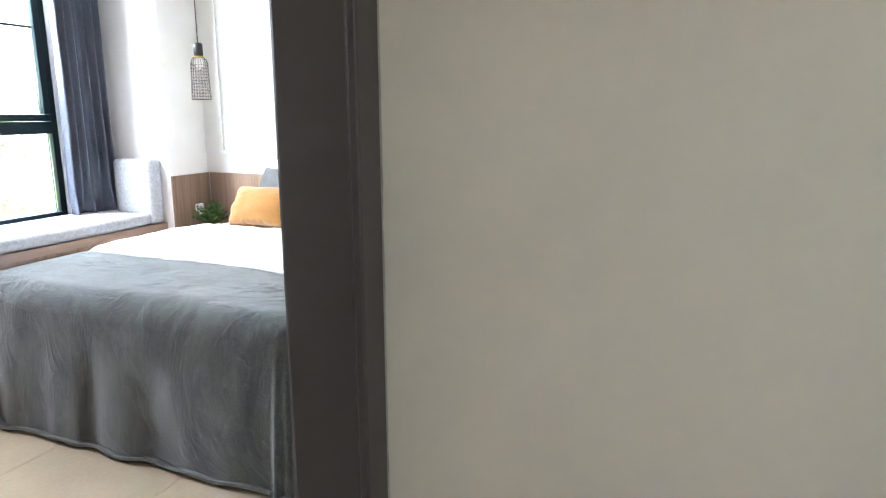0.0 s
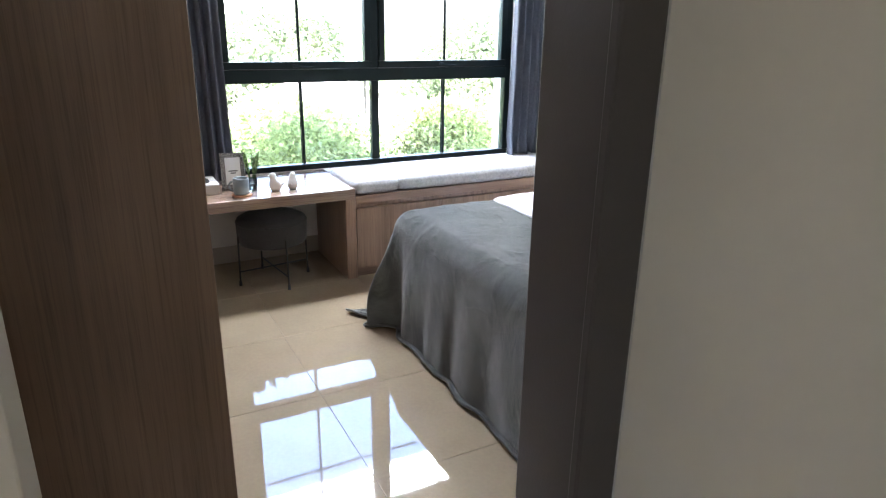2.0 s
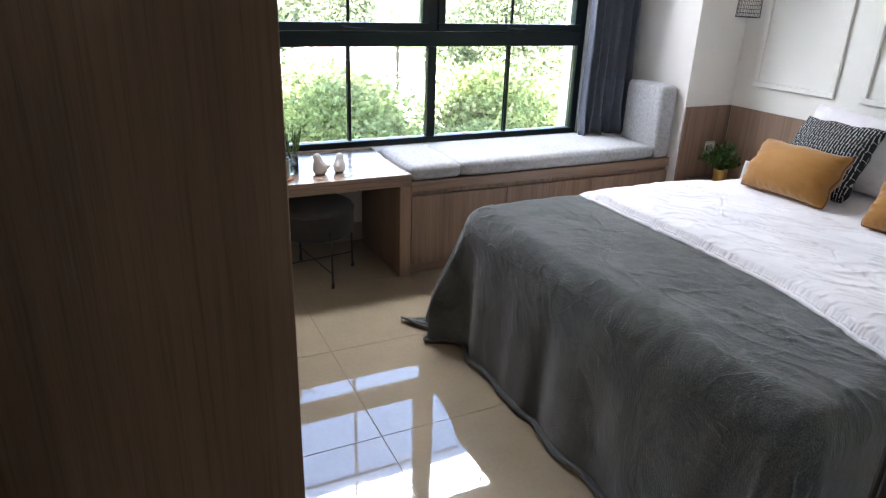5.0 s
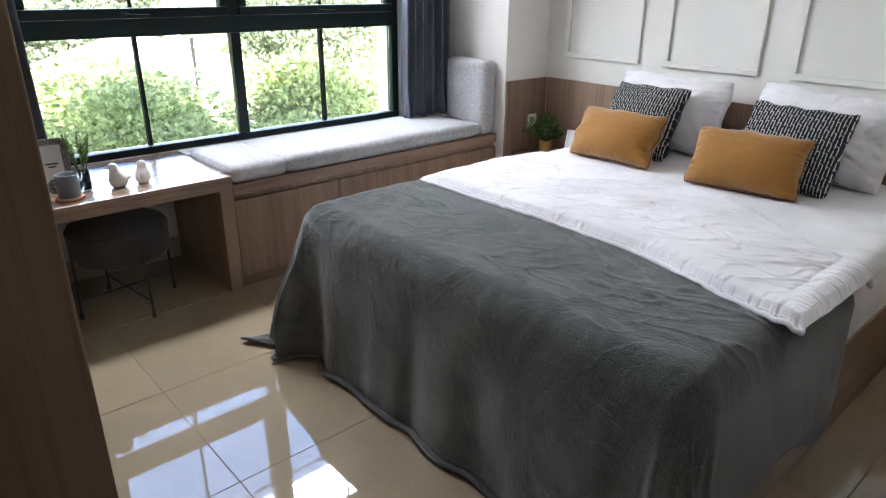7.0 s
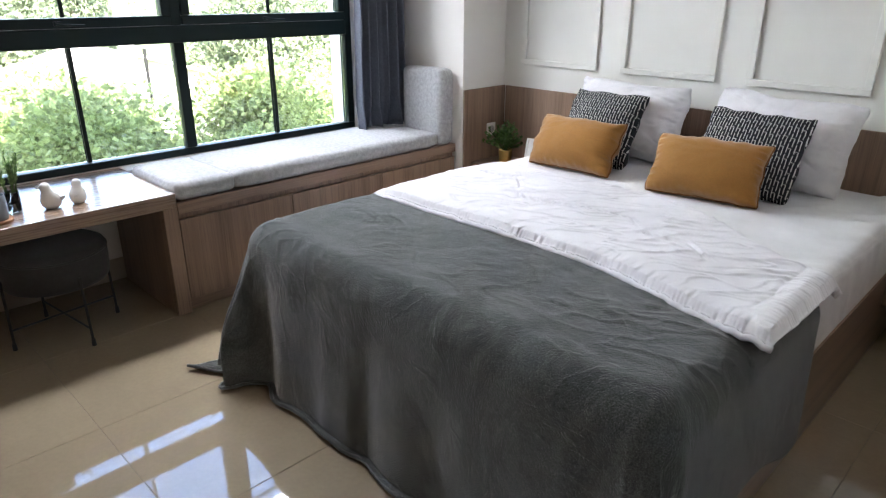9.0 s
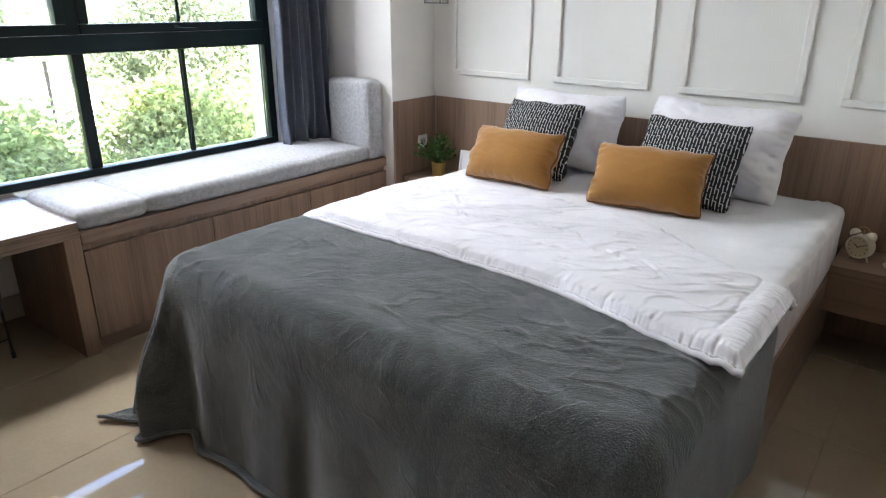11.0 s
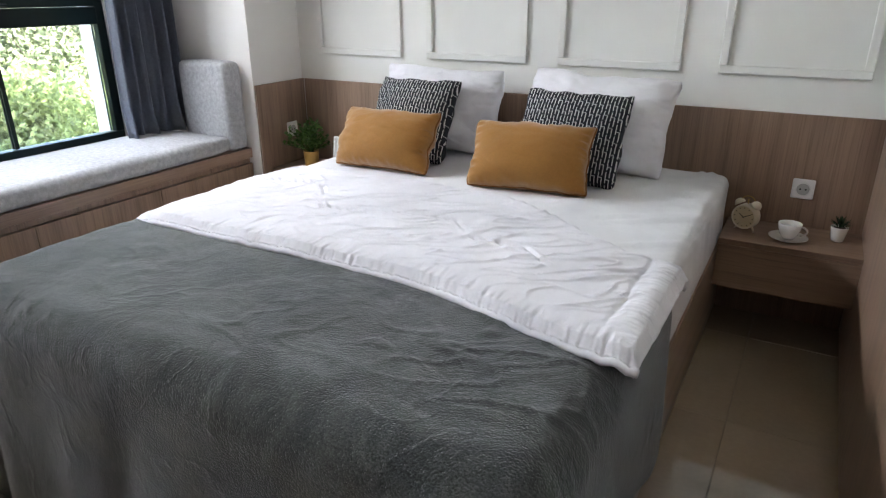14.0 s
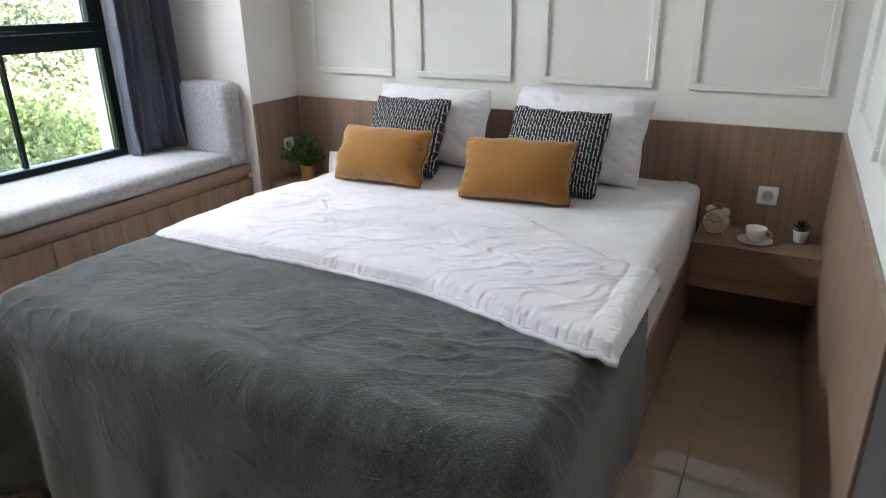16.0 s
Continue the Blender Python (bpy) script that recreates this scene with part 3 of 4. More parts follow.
def sheet_pull(p):
    """Pulls in the fitted sheet: long creases over the top, upright ones down the sides."""
    if p.z > BT - 0.02:
        a, c = -0.55 * p.x + 0.84 * p.y, 0.84 * p.x + 0.55 * p.y
        n = abs(noise.noise(Vector((a * 8, c * 1.3, 40)))) + 0.2 * abs(noise.noise(Vector((a * 25, c * 4, 44))))
        return Vector((0, 0, 0.010 * smoothstep(0.15, 0.0, n) * smoothstep(-1.5, -0.9, p.x)))
    n = noise.noise(Vector((p.y * 13 + 3 * p.z, p.z * 3, 47)))
    return Vector((0.006 * n * smoothstep(0.32, 0.45, p.z), 0, 0))


part("mattress", puffy((B0 + 0.012, BF + 0.18, 0.301), (B1 - 0.012, -0.006, BT), r=0.04, puff=0.006, cuts=90, dent=sheet_pull), sheet_white, bed, "mattress under a fitted white sheet", smooth=True)

BC, BH = (B0 + B1) / 2, (B1 - B0) / 2 + 0.012
BY0, R = -1.225, 0.105
TOP = BT + 0.024


def drape(s, q):
    L = BY0 - (BF - 0.012) - R
    hw = BH - R
    ex, ey = max(0.0, abs(s) - hw), max(0.0, q - L)
    bx, by = max(-hw, min(hw, s)), min(q, L)
    ridge = abs(noise.noise(Vector((s * 3.4 + 0.8 * q, q * 5.5, 13)))) + 0.5 * abs(noise.noise(Vector((s * 9 - q * 3, q * 12, 17))))
    thin = abs(noise.noise(Vector((s * 7 + 2.5 * q, q * 13, 21))))
    patch = smoothstep(0.0, 0.35, noise.noise(Vector((s * 2.3, q * 2.6, 31))) + 0.1)
    wob = 0.0055 * patch * smoothstep(0.10, 0.0, thin) - 0.0015 * smoothstep(0.20, 0.0, ridge) + 0.010 * noise.noise(Vector((s * 2.1, q * 2.1, 3))) + 0.003 * noise.noise(Vector((s * 6, q * 6, 9))) + 0.002 * noise.noise(Vector((s * 17, q * 19, 1)))
    if ex == 0 and ey == 0:
        return (BC + bx, BY0 - by, TOP + wob)
    d = (ex ** 2.6 + ey ** 2.6) ** (1 / 2.6)
    n = math.hypot(ex, ey)
    dx, dy = math.copysign(ex / n, s), -ey / n
    corner = min(ex, ey) / max(ex, ey, 1e-6)
    a = min(d / R, math.pi / 2)
    out, down = R * math.sin(a), R * (1 - math.cos(a))
    if d > R * math.pi / 2:
        rest = d - R * math.pi / 2
        out += rest * ((0.012 if s > hw and ex > ey else 0.05) + 0.20 * corner)
        down += rest * (1.0 - 0.06 * corner)
    H = TOP - 0.012
    if down > H:
        out += (down - H) * (0.9 - 0.45 * corner)
        down = H + 0.004 * math.sin(30 * (s + q)) - 0.006
    along = s if ey > ex else q
    f = smoothstep(0.10, 0.55, d)
    side = s > hw and ex > ey
    fold = 0.008 * math.sin(13 * along + 2.3 * math.sin(4 * along)) + 0.0025 * math.sin(31 * along + 3 * math.sin(6 * along + 1)) + 0.020 * noise.noise(Vector((along * 5, d * 0.8, 4)))
    phi = math.atan2(ey, ex)
    gather = math.sin(2 * phi) ** 0.8 if ex > 0 and ey > 0 else 0.0
    fold = fold * (1 - 0.8 * gather) + gather * (0.026 * math.cos(10.5 * phi - 2.2) + 0.010 * math.cos(23 * phi))
    if ey > 0:
        # the big loose fold beside the foot corner
        fold += 0.080 * math.exp(-((s + 0.81) / 0.085) ** 2) - 0.024 * math.exp(-((s + 0.655) / 0.045) ** 2) + 0.018 * math.exp(-((s + 0.55) / 0.06) ** 2)
    out += f * (fold + 0.016) * (0.35 if side else 1.0)
    return (BC + bx + dx * out, BY0 - by + dy * out, TOP - down + wob * (1 - f))


SL, SR, QL = -(BH + 0.51), BH + 0.465, BY0 - BF + 0.575


def sheet_at(u, v):
    """The hem on the open side rises from its loose tip towards the foot."""
    end = SR - 0.085 * smoothstep(0.02, 0.30, v) + 0.10 * smoothstep(0.45, 0.80, v) + 0.008 * math.sin(21 * v)
    return drape(SL + (end - SL) * u, QL * v)


blanket = thing("blanket", (BC, -1.6, 0), "dark grey-green fleece blanket draped over the foot of the bed", "blanket")
p = part("fleece_sheet", grid_mesh(330, 240, sheet_at), fleece, blanket, smooth=True)
p.modifiers.new("thickness", "SOLIDIFY").thickness = 0.007
hem = [sheet_at(k / 160, 1.0) for k in range(161)]
part("hem", tube([(x, y, max(z, 0.008)) for x, y, z in hem], 0.006, 6), fleece, blanket, smooth=True)

STITCH = [(-2.05, -1.13), (-1.70, -1.06), (-1.645, -1.10), (-1.52, -1.26), (-1.30, -1.20), (-1.10, -1.17), (-1.00, -1.285), (-0.85, -1.28), (-0.74, -1.36)]


def groove(x, y):
    best = 9.0
    for (ax, ay), (cx, cy) in zip(STITCH, STITCH[1:]):
        t = max(0, min(1, ((x - ax) * (cx - ax) + (y - ay) * (cy - ay)) / ((cx - ax) ** 2 + (cy - ay) ** 2)))
        best = min(best, math.hypot(x - ax - t * (cx - ax), y - ay - t * (cy - ay)))
    return best


def duvet_at(u, v):
    s = -(BH + 0.34) + u * (2 * BH + 0.34 + 0.022)
    x = BC + s
    hem_y = -1.553 - 0.006 * math.sin(5 * x) - 0.15 * smoothstep(-1.05, -0.40, x)
    top_y = -0.80 - 0.335 * smoothstep(-1.15, -0.45, x)
    y = top_y + (hem_y - top_y) * v
    dh = (1 - v) * (top_y - hem_y)
    dr = (BH + 0.022) - s
    z = BT + 0.059 + 0.010 * noise.noise(Vector((x * 3.2, y * 3.2, 5))) + 0.004 * noise.noise(Vector((x * 9, y * 5, 2))) + 0.0018 * noise.noise(Vector((x * 26, y * 14, 7)))
    # tension creases running towards the far corner
    pa, pc = -0.5 * x + 0.87 * y, 0.87 * x + 0.5 * y
    cr = abs(noise.noise(Vector((pa * 9 + noise.noise(Vector((x * 4, y * 4, 3))), pc * 1.6, 8))))
    inner = smoothstep(0.03, 0.12, min(dh, dr))
    z += 0.0050 * inner * smoothstep(0.11, 0.0, cr) * (0.22 + 0.78 * smoothstep(-1.7, -0.8, x))
    cr2 = abs(noise.noise(Vector((pa * 24 + 1.5 * noise.noise(Vector((x * 7, y * 7, 9))), pc * 5.0, 18))))
    z += 0.0040 * inner * smoothstep(0.11, 0.0, cr2)
    g = groove(x, y)
    z -= 0.0030 * math.exp(-(g / 0.006) ** 2) - 0.0012 * math.exp(-((g - 0.035) / 0.03) ** 2)
    if g < 0.035:
        z += 0.0020 * math.sin(170 * (x + y)) * math.exp(-(g / 0.018) ** 2)
    # gathered seam along the foot edge, wide stitched border along the end
    e = min(dh, dr)
    run = x if dh < dr else y
    pucker = abs(noise.noise(Vector((run * 80, e * 9, 6)))) + 0.5 * abs(noise.noise(Vector((run * 140, e * 14, 16))))
    z += 0.010 * (0.30 - pucker) * math.exp(-(e / 0.050) ** 2)
    band = 0.088 + 0.004 * math.sin(31 * y)
    if dh > 0.06:
        bg = abs(noise.noise(Vector((y * 26, dr * 6, 26))))
        z += smoothstep(0.06, 0.10, dh) * (0.005 * math.exp(-((dr - 0.045) / 0.03) ** 2) - 0.004 * math.exp(-((dr - band) / 0.007) ** 2) + 0.006 * (0.25 - bg) * math.exp(-((dr - 0.08) / 0.045) ** 2))
    z -= 0.020 * smoothstep(0.022, 0.0, e)
    sag = max(0.0, s - BH + 0.03)
    z -= 0.9 * sag ** 1.5
    left = max(0.0, -s - (BH - 0.19))
    if left > 0:
        a = min(left / 0.20, math.pi / 2)
        x = BC - (BH - 0.19) - 0.20 * math.sin(a) - max(0, left - 0.314) * 0.05
        z -= 0.20 * (1 - math.cos(a)) + max(0, left - 0.314)
    z -= 0.050 * smoothstep(0.085, 0.0, v * (top_y - hem_y))
    return (x, y, z)


duvet = thing("duvet", (BC, -1.2, BT), "crumpled white quilted duvet folded over the blanket", "duvet")
p = part("cover", grid_mesh(540, 210, duvet_at), duvet_white, duvet, smooth=True)
sm = p.modifiers.new("thickness", "SOLIDIFY")
sm.thickness, sm.offset = 0.022, -1.0
edge_pts = [duvet_at(k / 200, 1.0) for k in range(10, 201)]
part("edge_piping", tube([(x, y, z - 0.012) for x, y, z in edge_pts], 0.009, 8), duvet_white, duvet, smooth=True)


# ---- pillows ----
def pillow(name, label, at, w, h, t, lean, turn, material, group, seed, pinch=0.07, piping=None, roll=0.0, n=56, full=0.42, crease=0.0):
    """A stuffed square pillow standing on its lower edge and leaning back."""
    ob = thing(name, at, label, "pillow", group)
    ob.rotation_euler = (radians(90 - lean), radians(roll), radians(turn))
    rnd = random.Random(seed)
    o = Vector((rnd.uniform(0, 50), rnd.uniform(0, 50), 0))

    def surf(side):
        def f(u, v):
            a, c = 2 * u - 1, 2 * v - 1
            x = a * w / 2 * (1 - pinch * (1 - c * c) * abs(a) ** 3)
            y = c * h / 2 * (1 - pinch * (1 - a * a) * abs(c) ** 3)
            worn = 1 - 0.05 * abs(a * c) ** 6
            x, y = x * worn, y * worn
            k = max(0, (1 - a ** 2) * (1 - c ** 2))
            z = t / 2 * k ** full
            wr = noise.noise(Vector((a * 2.2, c * 2.2, side)) + o) * 0.05 + noise.noise(Vector((a * 5, c * 5, side * 3)) + o) * 0.03
            ec = math.exp(-((1 - abs(c)) / 0.12) ** 2) * noise.noise(Vector((a * 9, c, 2)) + o) + math.exp(-((1 - abs(a)) / 0.12) ** 2) * noise.noise(Vector((a, c * 9, 5)) + o)
            z += (wr * t * (0.35 if piping else 1.0) + 0.14 * t * ec) * min(1, k * 6)
            if crease:
                # folds running in from the corners and short pulls along the seams
                r1 = abs(noise.noise(Vector((a * 1.5 + c * 1.9, (a - c) * 0.8, side * 7)) + o))
                r2 = abs(noise.noise(Vector((a * 3.4 - c * 2.6, (a + c) * 1.2, side * 9)) + o))
                z -= crease * (smoothstep(0.16, 0.0, r1) + 0.6 * smoothstep(0.14, 0.0, r2)) * min(1, k * 3)
                y += 0.012 * noise.noise(Vector((a * 2.4, 3, 0)) + o) * smoothstep(0.4, 1.0, c)
                x += 0.012 * noise.noise(Vector((7, c * 2.4, 0)) + o) * smoothstep(0.4, 1.0, abs(a))
            ripple = 0.0035 * (noise.noise(Vector((a * 5.5, 11, side * 0.2)) + o) + 0.6 * noise.noise(Vector((a * 13, 15, 0)) + o))
            y += ripple * abs(c) ** 8 * (1 - a ** 8)
            sag = -0.012 * (1 - a * a) * (1 if c > 0.9 else 0)
            return (x, y + h / 2 + sag * h, side * z)
        return f
    bm = grid_mesh(n, n, surf(1))
    b2 = grid_mesh(n, n, surf(-1))
    me = bpy.data.meshes.new("tmp")
    b2.to_mesh(me)
    b2.free()
    bm.from_mesh(me)
    bpy.data.meshes.remove(me)
    bmesh.ops.remove_doubles(bm, verts=bm.verts, dist=0.0006)
    me = finish("cover", bm, material, (0, 0, 0), True)
    c = new("cover", me)
    c.parent = ob
    if piping:
        f = surf(1)
        rim = [f(k / 40, 0) for k in range(40)] + [f(1, k / 40) for k in range(40)] + [f(1 - k / 40, 1) for k in range(40)] + [f(0, 1 - k / 40) for k in range(40)]
        pm = new("piping", finish("piping", tube([(x, y, 0) for x, y, z in rim], 0.0045, 6, closed=True), piping, (0, 0, 0), True))
        pm.parent = ob
    return ob


PZ = BT + 0.005
WHITE, DASH, GOLD = "white pillows on the bed", "patterned cushions on the bed", "mustard cushions on the bed"
pillow("bed_pillow", "plump white cotton pillow leaning on the headboard", (-1.715, -0.225, PZ), 0.60, 0.385, 0.27, 17, 2, pillow_white, WHITE, 1, 0.07, full=0.5, crease=0.006, n=80, roll=1.0)
pillow("bed_pillow", "plump white cotton pillow leaning on the headboard", (-1.01, -0.235, PZ), 0.62, 0.395, 0.27, 17, -3, pillow_white, WHITE, 2, 0.07, full=0.5, crease=0.006, n=80, roll=2.0)
pillow("patterned_cushion", "black square cushion with white woven strokes", (-1.735, -0.475, PZ), 0.395, 0.385, 0.15, 31, 2, dash_cotton, DASH, 3, full=0.46, crease=0.004)
pillow("patterned_cushion", "black square cushion with white woven strokes", (-1.03, -0.485, PZ), 0.425, 0.375, 0.15, 31, 2, dash_cotton, DASH, 4, full=0.46, crease=0.004, roll=1.5)
pillow("lumbar_cushion", "mustard velvet oblong cushion with brown piping", (-1.735, -0.645, PZ + 0.006), 0.445, 0.258, 0.20, 33, 1.5, velvet, GOLD, 5, 0.085, piping_brown, full=0.41, crease=0.0010, n=72)
pillow("lumbar_cushion", "mustard velvet oblong cushion with brown piping", (-1.10, -0.655, PZ + 0.006), 0.455, 0.262, 0.20, 33, 8, velvet, GOLD, 6, 0.085, piping_brown, full=0.41, crease=0.0010, n=72)

# ---- nightstands ----
NZ = 0.40
for x0, x1, tag in ((-0.468, -0.002, "beside the side wall"), (X_COL + 0.002, B0 - 0.002, "beside the pier")):
    ns = thing("nightstand", ((x0 + x1) / 2, -0.14, NZ - 0.19), "floating brown wood-grain nightstand " + tag, "nightstand", "floating nightstands")
    part("top", box((x0, -0.285, NZ - 0.022), (x1, -0.002, NZ), 0.002), wood_x, ns)
    part("drawer_front", box((x0, -0.284, NZ - 0.19), (x1, -0.266, NZ - 0.0235), 0.002), wood_x, ns)
    part("body", box((x0 + 0.002, -0.265, NZ - 0.188), (x1 - 0.002, -0.002, NZ - 0.0235)), wood_x, ns)


def socket(centre, face):
    """A wall outlet; face '-y' or '+x'."""
    ob = thing("wall_socket", centre, "white square wall socket on the wood-grain board", "socket", "wall sockets")
    s = 0.0385
    plate = box((-s, -0.009, -s), (s, 0.0, s), 0.005)
    rim = bmesh.new()
    ring = [(0.024 * math.cos(k * math.pi / 16), -0.0095, 0.024 * math.sin(k * math.pi / 16)) for k in range(32)]
    tube(ring, 0.0022, 6, rim, closed=True)
    # disc proud of the plate, its grey imitates a shaded recess
    well = bmesh.new()
    bmesh.ops.create_cone(well, cap_ends=True, segments=32, radius1=0.022, radius2=0.022, depth=0.002, matrix=Matrix.Translation((0, -0.0098, 0)) @ Matrix.Rotation(radians(90), 4, "X"))
    m = Matrix.Rotation(radians(90 if face == "+x" else 0), 4, "Z")
    holes = []
    for dx in (-0.0095, 0.0095):
        hb = bmesh.new()
        bmesh.ops.create_cone(hb, cap_ends=True, segments=12, radius1=0.003, radius2=0.003, depth=0.002, matrix=Matrix.Translation((dx, -0.0113, 0)) @ Matrix.Rotation(radians(90), 4, "X"))
        holes.append(("pin_hole_disc", hb, hole_shade))
    for dz in (-0.018, 0.018):
        holes.append(("earth_clip", box((-0.003, -0.0125, dz - 0.004), (0.003, -0.0105, dz + 0.004)), well_shade_and_clip_grey))
    for nm, b, mt in [("plate", plate, white_plastic), ("rim", rim, white_plastic), ("well", well, well_shade_and_clip_grey)] + holes:
        bmesh.ops.transform(b, matrix=Matrix.Translation(centre) @ m, verts=b.verts)
        part(nm, b, mt, ob, smooth=nm == "rim")
    return ob


socket((-0.225, 0.0, 0.548), "-y")
socket((X_COL, -0.116, 0.575), "+x")


# ---- things on the right nightstand ----
def alarm_clock(at, turn):
    ob = thing("alarm_clock", at, "cream twin-bell alarm clock standing on the nightstand", "clock")
    ob.rotation_euler = (0, 0, radians(turn))
    r, zc = 0.047, 0.058

    def add(nm, bm, mt, parent=ob, smooth=True):
        o = new(nm, finish(nm, bm, mt, (0, 0, 0), smooth))
        o.parent = parent
        return o
    Rx = Matrix.Translation((0, 0, zc)) @ Matrix.Rotation(radians(90), 4, "X")
    b = lathe([(0, -0.024), (r * 0.8, -0.024), (r, -0.016), (r, 0.018), (r * 0.97, 0.024), (r * 0.9, 0.024), (r * 0.88, 0.019), (0, 0.019)], (0, 0, 0), 40)
    bmesh.ops.transform(b, matrix=Rx, verts=b.verts)
    case = add("case", b, clock_cream)
    b = lathe([(0, 0.0195), (r * 0.87, 0.0195), (r * 0.87, 0.0205), (0, 0.0205)], (0, 0, 0), 40)
    bmesh.ops.transform(b, matrix=Rx, verts=b.verts)
    dial = add("dial", b, dial_face, smooth=False)
    for k in range(12):
        a = k * math.pi / 6
        b = box((-0.0012, -0.0215, 0.032), (0.0012, -0.0207, 0.037))
        bmesh.ops.transform(b, matrix=Matrix.Translation((0, 0, zc)) @ Matrix.Rotation(a, 4, "Y"), verts=b.verts)
        add("hour_mark", b, ink, dial, False)
    for nm, a, l in (("hour_hand", -58, 0.021), ("minute_hand", 62, 0.031)):
        b = box((-0.0014, -0.0228, -0.004), (0.0014, -0.0219, l))
        bmesh.ops.transform(b, matrix=Matrix.Translation((0, 0, zc)) @ Matrix.Rotation(radians(a), 4, "Y"), verts=b.verts)
        add(nm, b, ink, dial, False)
    for sx in (-1, 1):
        b = lathe([(0, 0.020), (0.010, 0.018), (0.017, 0.010), (0.020, 0.0), (0.018, -0.001), (0, 0.004)], (0, 0, 0), 24)
        bmesh.ops.transform(b, matrix=Matrix.Translation((sx * 0.030, 0, zc + 0.044)) @ Matrix.Rotation(radians(sx * 32), 4, "Y"), verts=b.verts)
        add("bell", b, clock_cream)
        add("foot", tube([(sx * 0.028, 0, zc - 0.036), (sx * 0.038, 0, 0.0)], [0.004, 0.003], 8), clock_cream)
    add("carry_handle", tube([(0.026 * math.cos(a * math.pi / 12), 0, zc + 0.056 + 0.022 * math.sin(a * math.pi / 12)) for a in range(13)], 0.0018, 8), brass)
    add("hammer", tube([(0, 0, zc + 0.046), (0, 0, zc + 0.066)], 0.002, 8), brass)
    return ob


alarm_clock((-0.395, -0.155, NZ), -22)

cup = thing("coffee_cup", (-0.243, -0.19, NZ + 0.008), "white ceramic coffee cup on a saucer", "cup")
part("bowl", lathe([(0, 0.004), (0.02, 0.0), (0.022, 0.004), (0.030, 0.015), (0.037, 0.035), (0.040, 0.056), (0.0385, 0.057), (0.034, 0.035), (0.026, 0.014), (0, 0.009)], (-0.243, -0.19, NZ + 0.008), 40), ceramic, cup, smooth=True)
part("cup_handle", tube([(-0.243 + 0.036 + 0.022 * math.sin(a * math.pi / 10), -0.19 - 0.004, NZ + 0.04 + 0.016 * math.cos(a * math.pi / 10)) for a in range(11)], 0.0035, 8), ceramic, cup, smooth=True)
part("coffee", lathe([(0, 0.042), (0.034, 0.042), (0.034, 0.0425), (0, 0.0425)], (-0.243, -0.19, NZ + 0.008), 32), ceramic, cup)
single("saucer", lathe([(0, 0.0), (0.035, 0.0), (0.040, 0.003), (0.066, 0.013), (0.067, 0.015), (0.064, 0.0145), (0.038, 0.0065), (0, 0.0065)], (-0.243, -0.19, NZ), 48), ceramic, (-0.243, -0.19, NZ), "white ceramic saucer under a coffee cup", "saucer", smooth=True)


def leaf_blade(bm, p, d, up, l, w):
    d = d.normalized()
    side = d.cross(up)
    if side.length < 1e-4:
        side = Vector((1, 0, 0))
    side = side.normalized()
    nrm = side.cross(d)
    a = bm.verts.new(p)
    b1, b2 = bm.verts.new(p + d * l * 0.5 + side * w / 2 + nrm * l * 0.08), bm.verts.new(p + d * l * 0.5 - side * w / 2 + nrm * l * 0.08)
    m = bm.verts.new(p + d * l * 0.5 + nrm * l * 0.03)
    t = bm.verts.new(p + d * l)
    bm.faces.new((a, b1, m)), bm.faces.new((a, m, b2)), bm.faces.new((b1, t, m)), bm.faces.new((m, t, b2))


suc = thing("succulent_plant", (-0.085, -0.115, NZ), "small dark succulent in a white tapered pot", "plant")
part("pot", lathe([(0, 0), (0.019, 0), (0.021, 0.003), (0.029, 0.050), (0.029, 0.054), (0.025, 0.054), (0.024, 0.046), (0, 0.046)], (-0.085, -0.115, NZ), 32), ceramic, suc, "white tapered pot", smooth=True)
part("soil", lathe([(0, 0.0465), (0.0235, 0.0465), (0, 0.049)], (-0.085, -0.115, NZ), 24), soil, suc)
rn = random.Random(5)
bm = bmesh.new()
for k in range(46):
    a, e = rn.uniform(0, 6.28), rn.uniform(0.25, 1.5)
    d = Vector((math.cos(a) * math.cos(e), math.sin(a) * math.cos(e), math.sin(e)))
    leaf_blade(bm, Vector((-0.085, -0.115, NZ + 0.048)) + d * 0.006, d, Vector((0, 0, 1)), rn.uniform(0.028, 0.048), 0.010)
part("leaves", bm, leaf_dark, suc)

# ---- things on the left nightstand ----
GP = (-2.475, -0.19, NZ)
gp = thing("potted_plant", GP, "bushy green plant in a small gold pot", "plant")
part("pot", lathe([(0, 0), (0.032, 0), (0.035, 0.004), (0.040, 0.088), (0.040, 0.092), (0.036, 0.092), (0.035, 0.08), (0, 0.08)], GP, 36), brass, gp, "brushed gold pot", smooth=True)
part("soil", lathe([(0, 0.081), (0.0345, 0.081), (0, 0.084)], GP, 24), soil, gp)
bm, st = bmesh.new(), bmesh.new()
rn = random.Random(11)
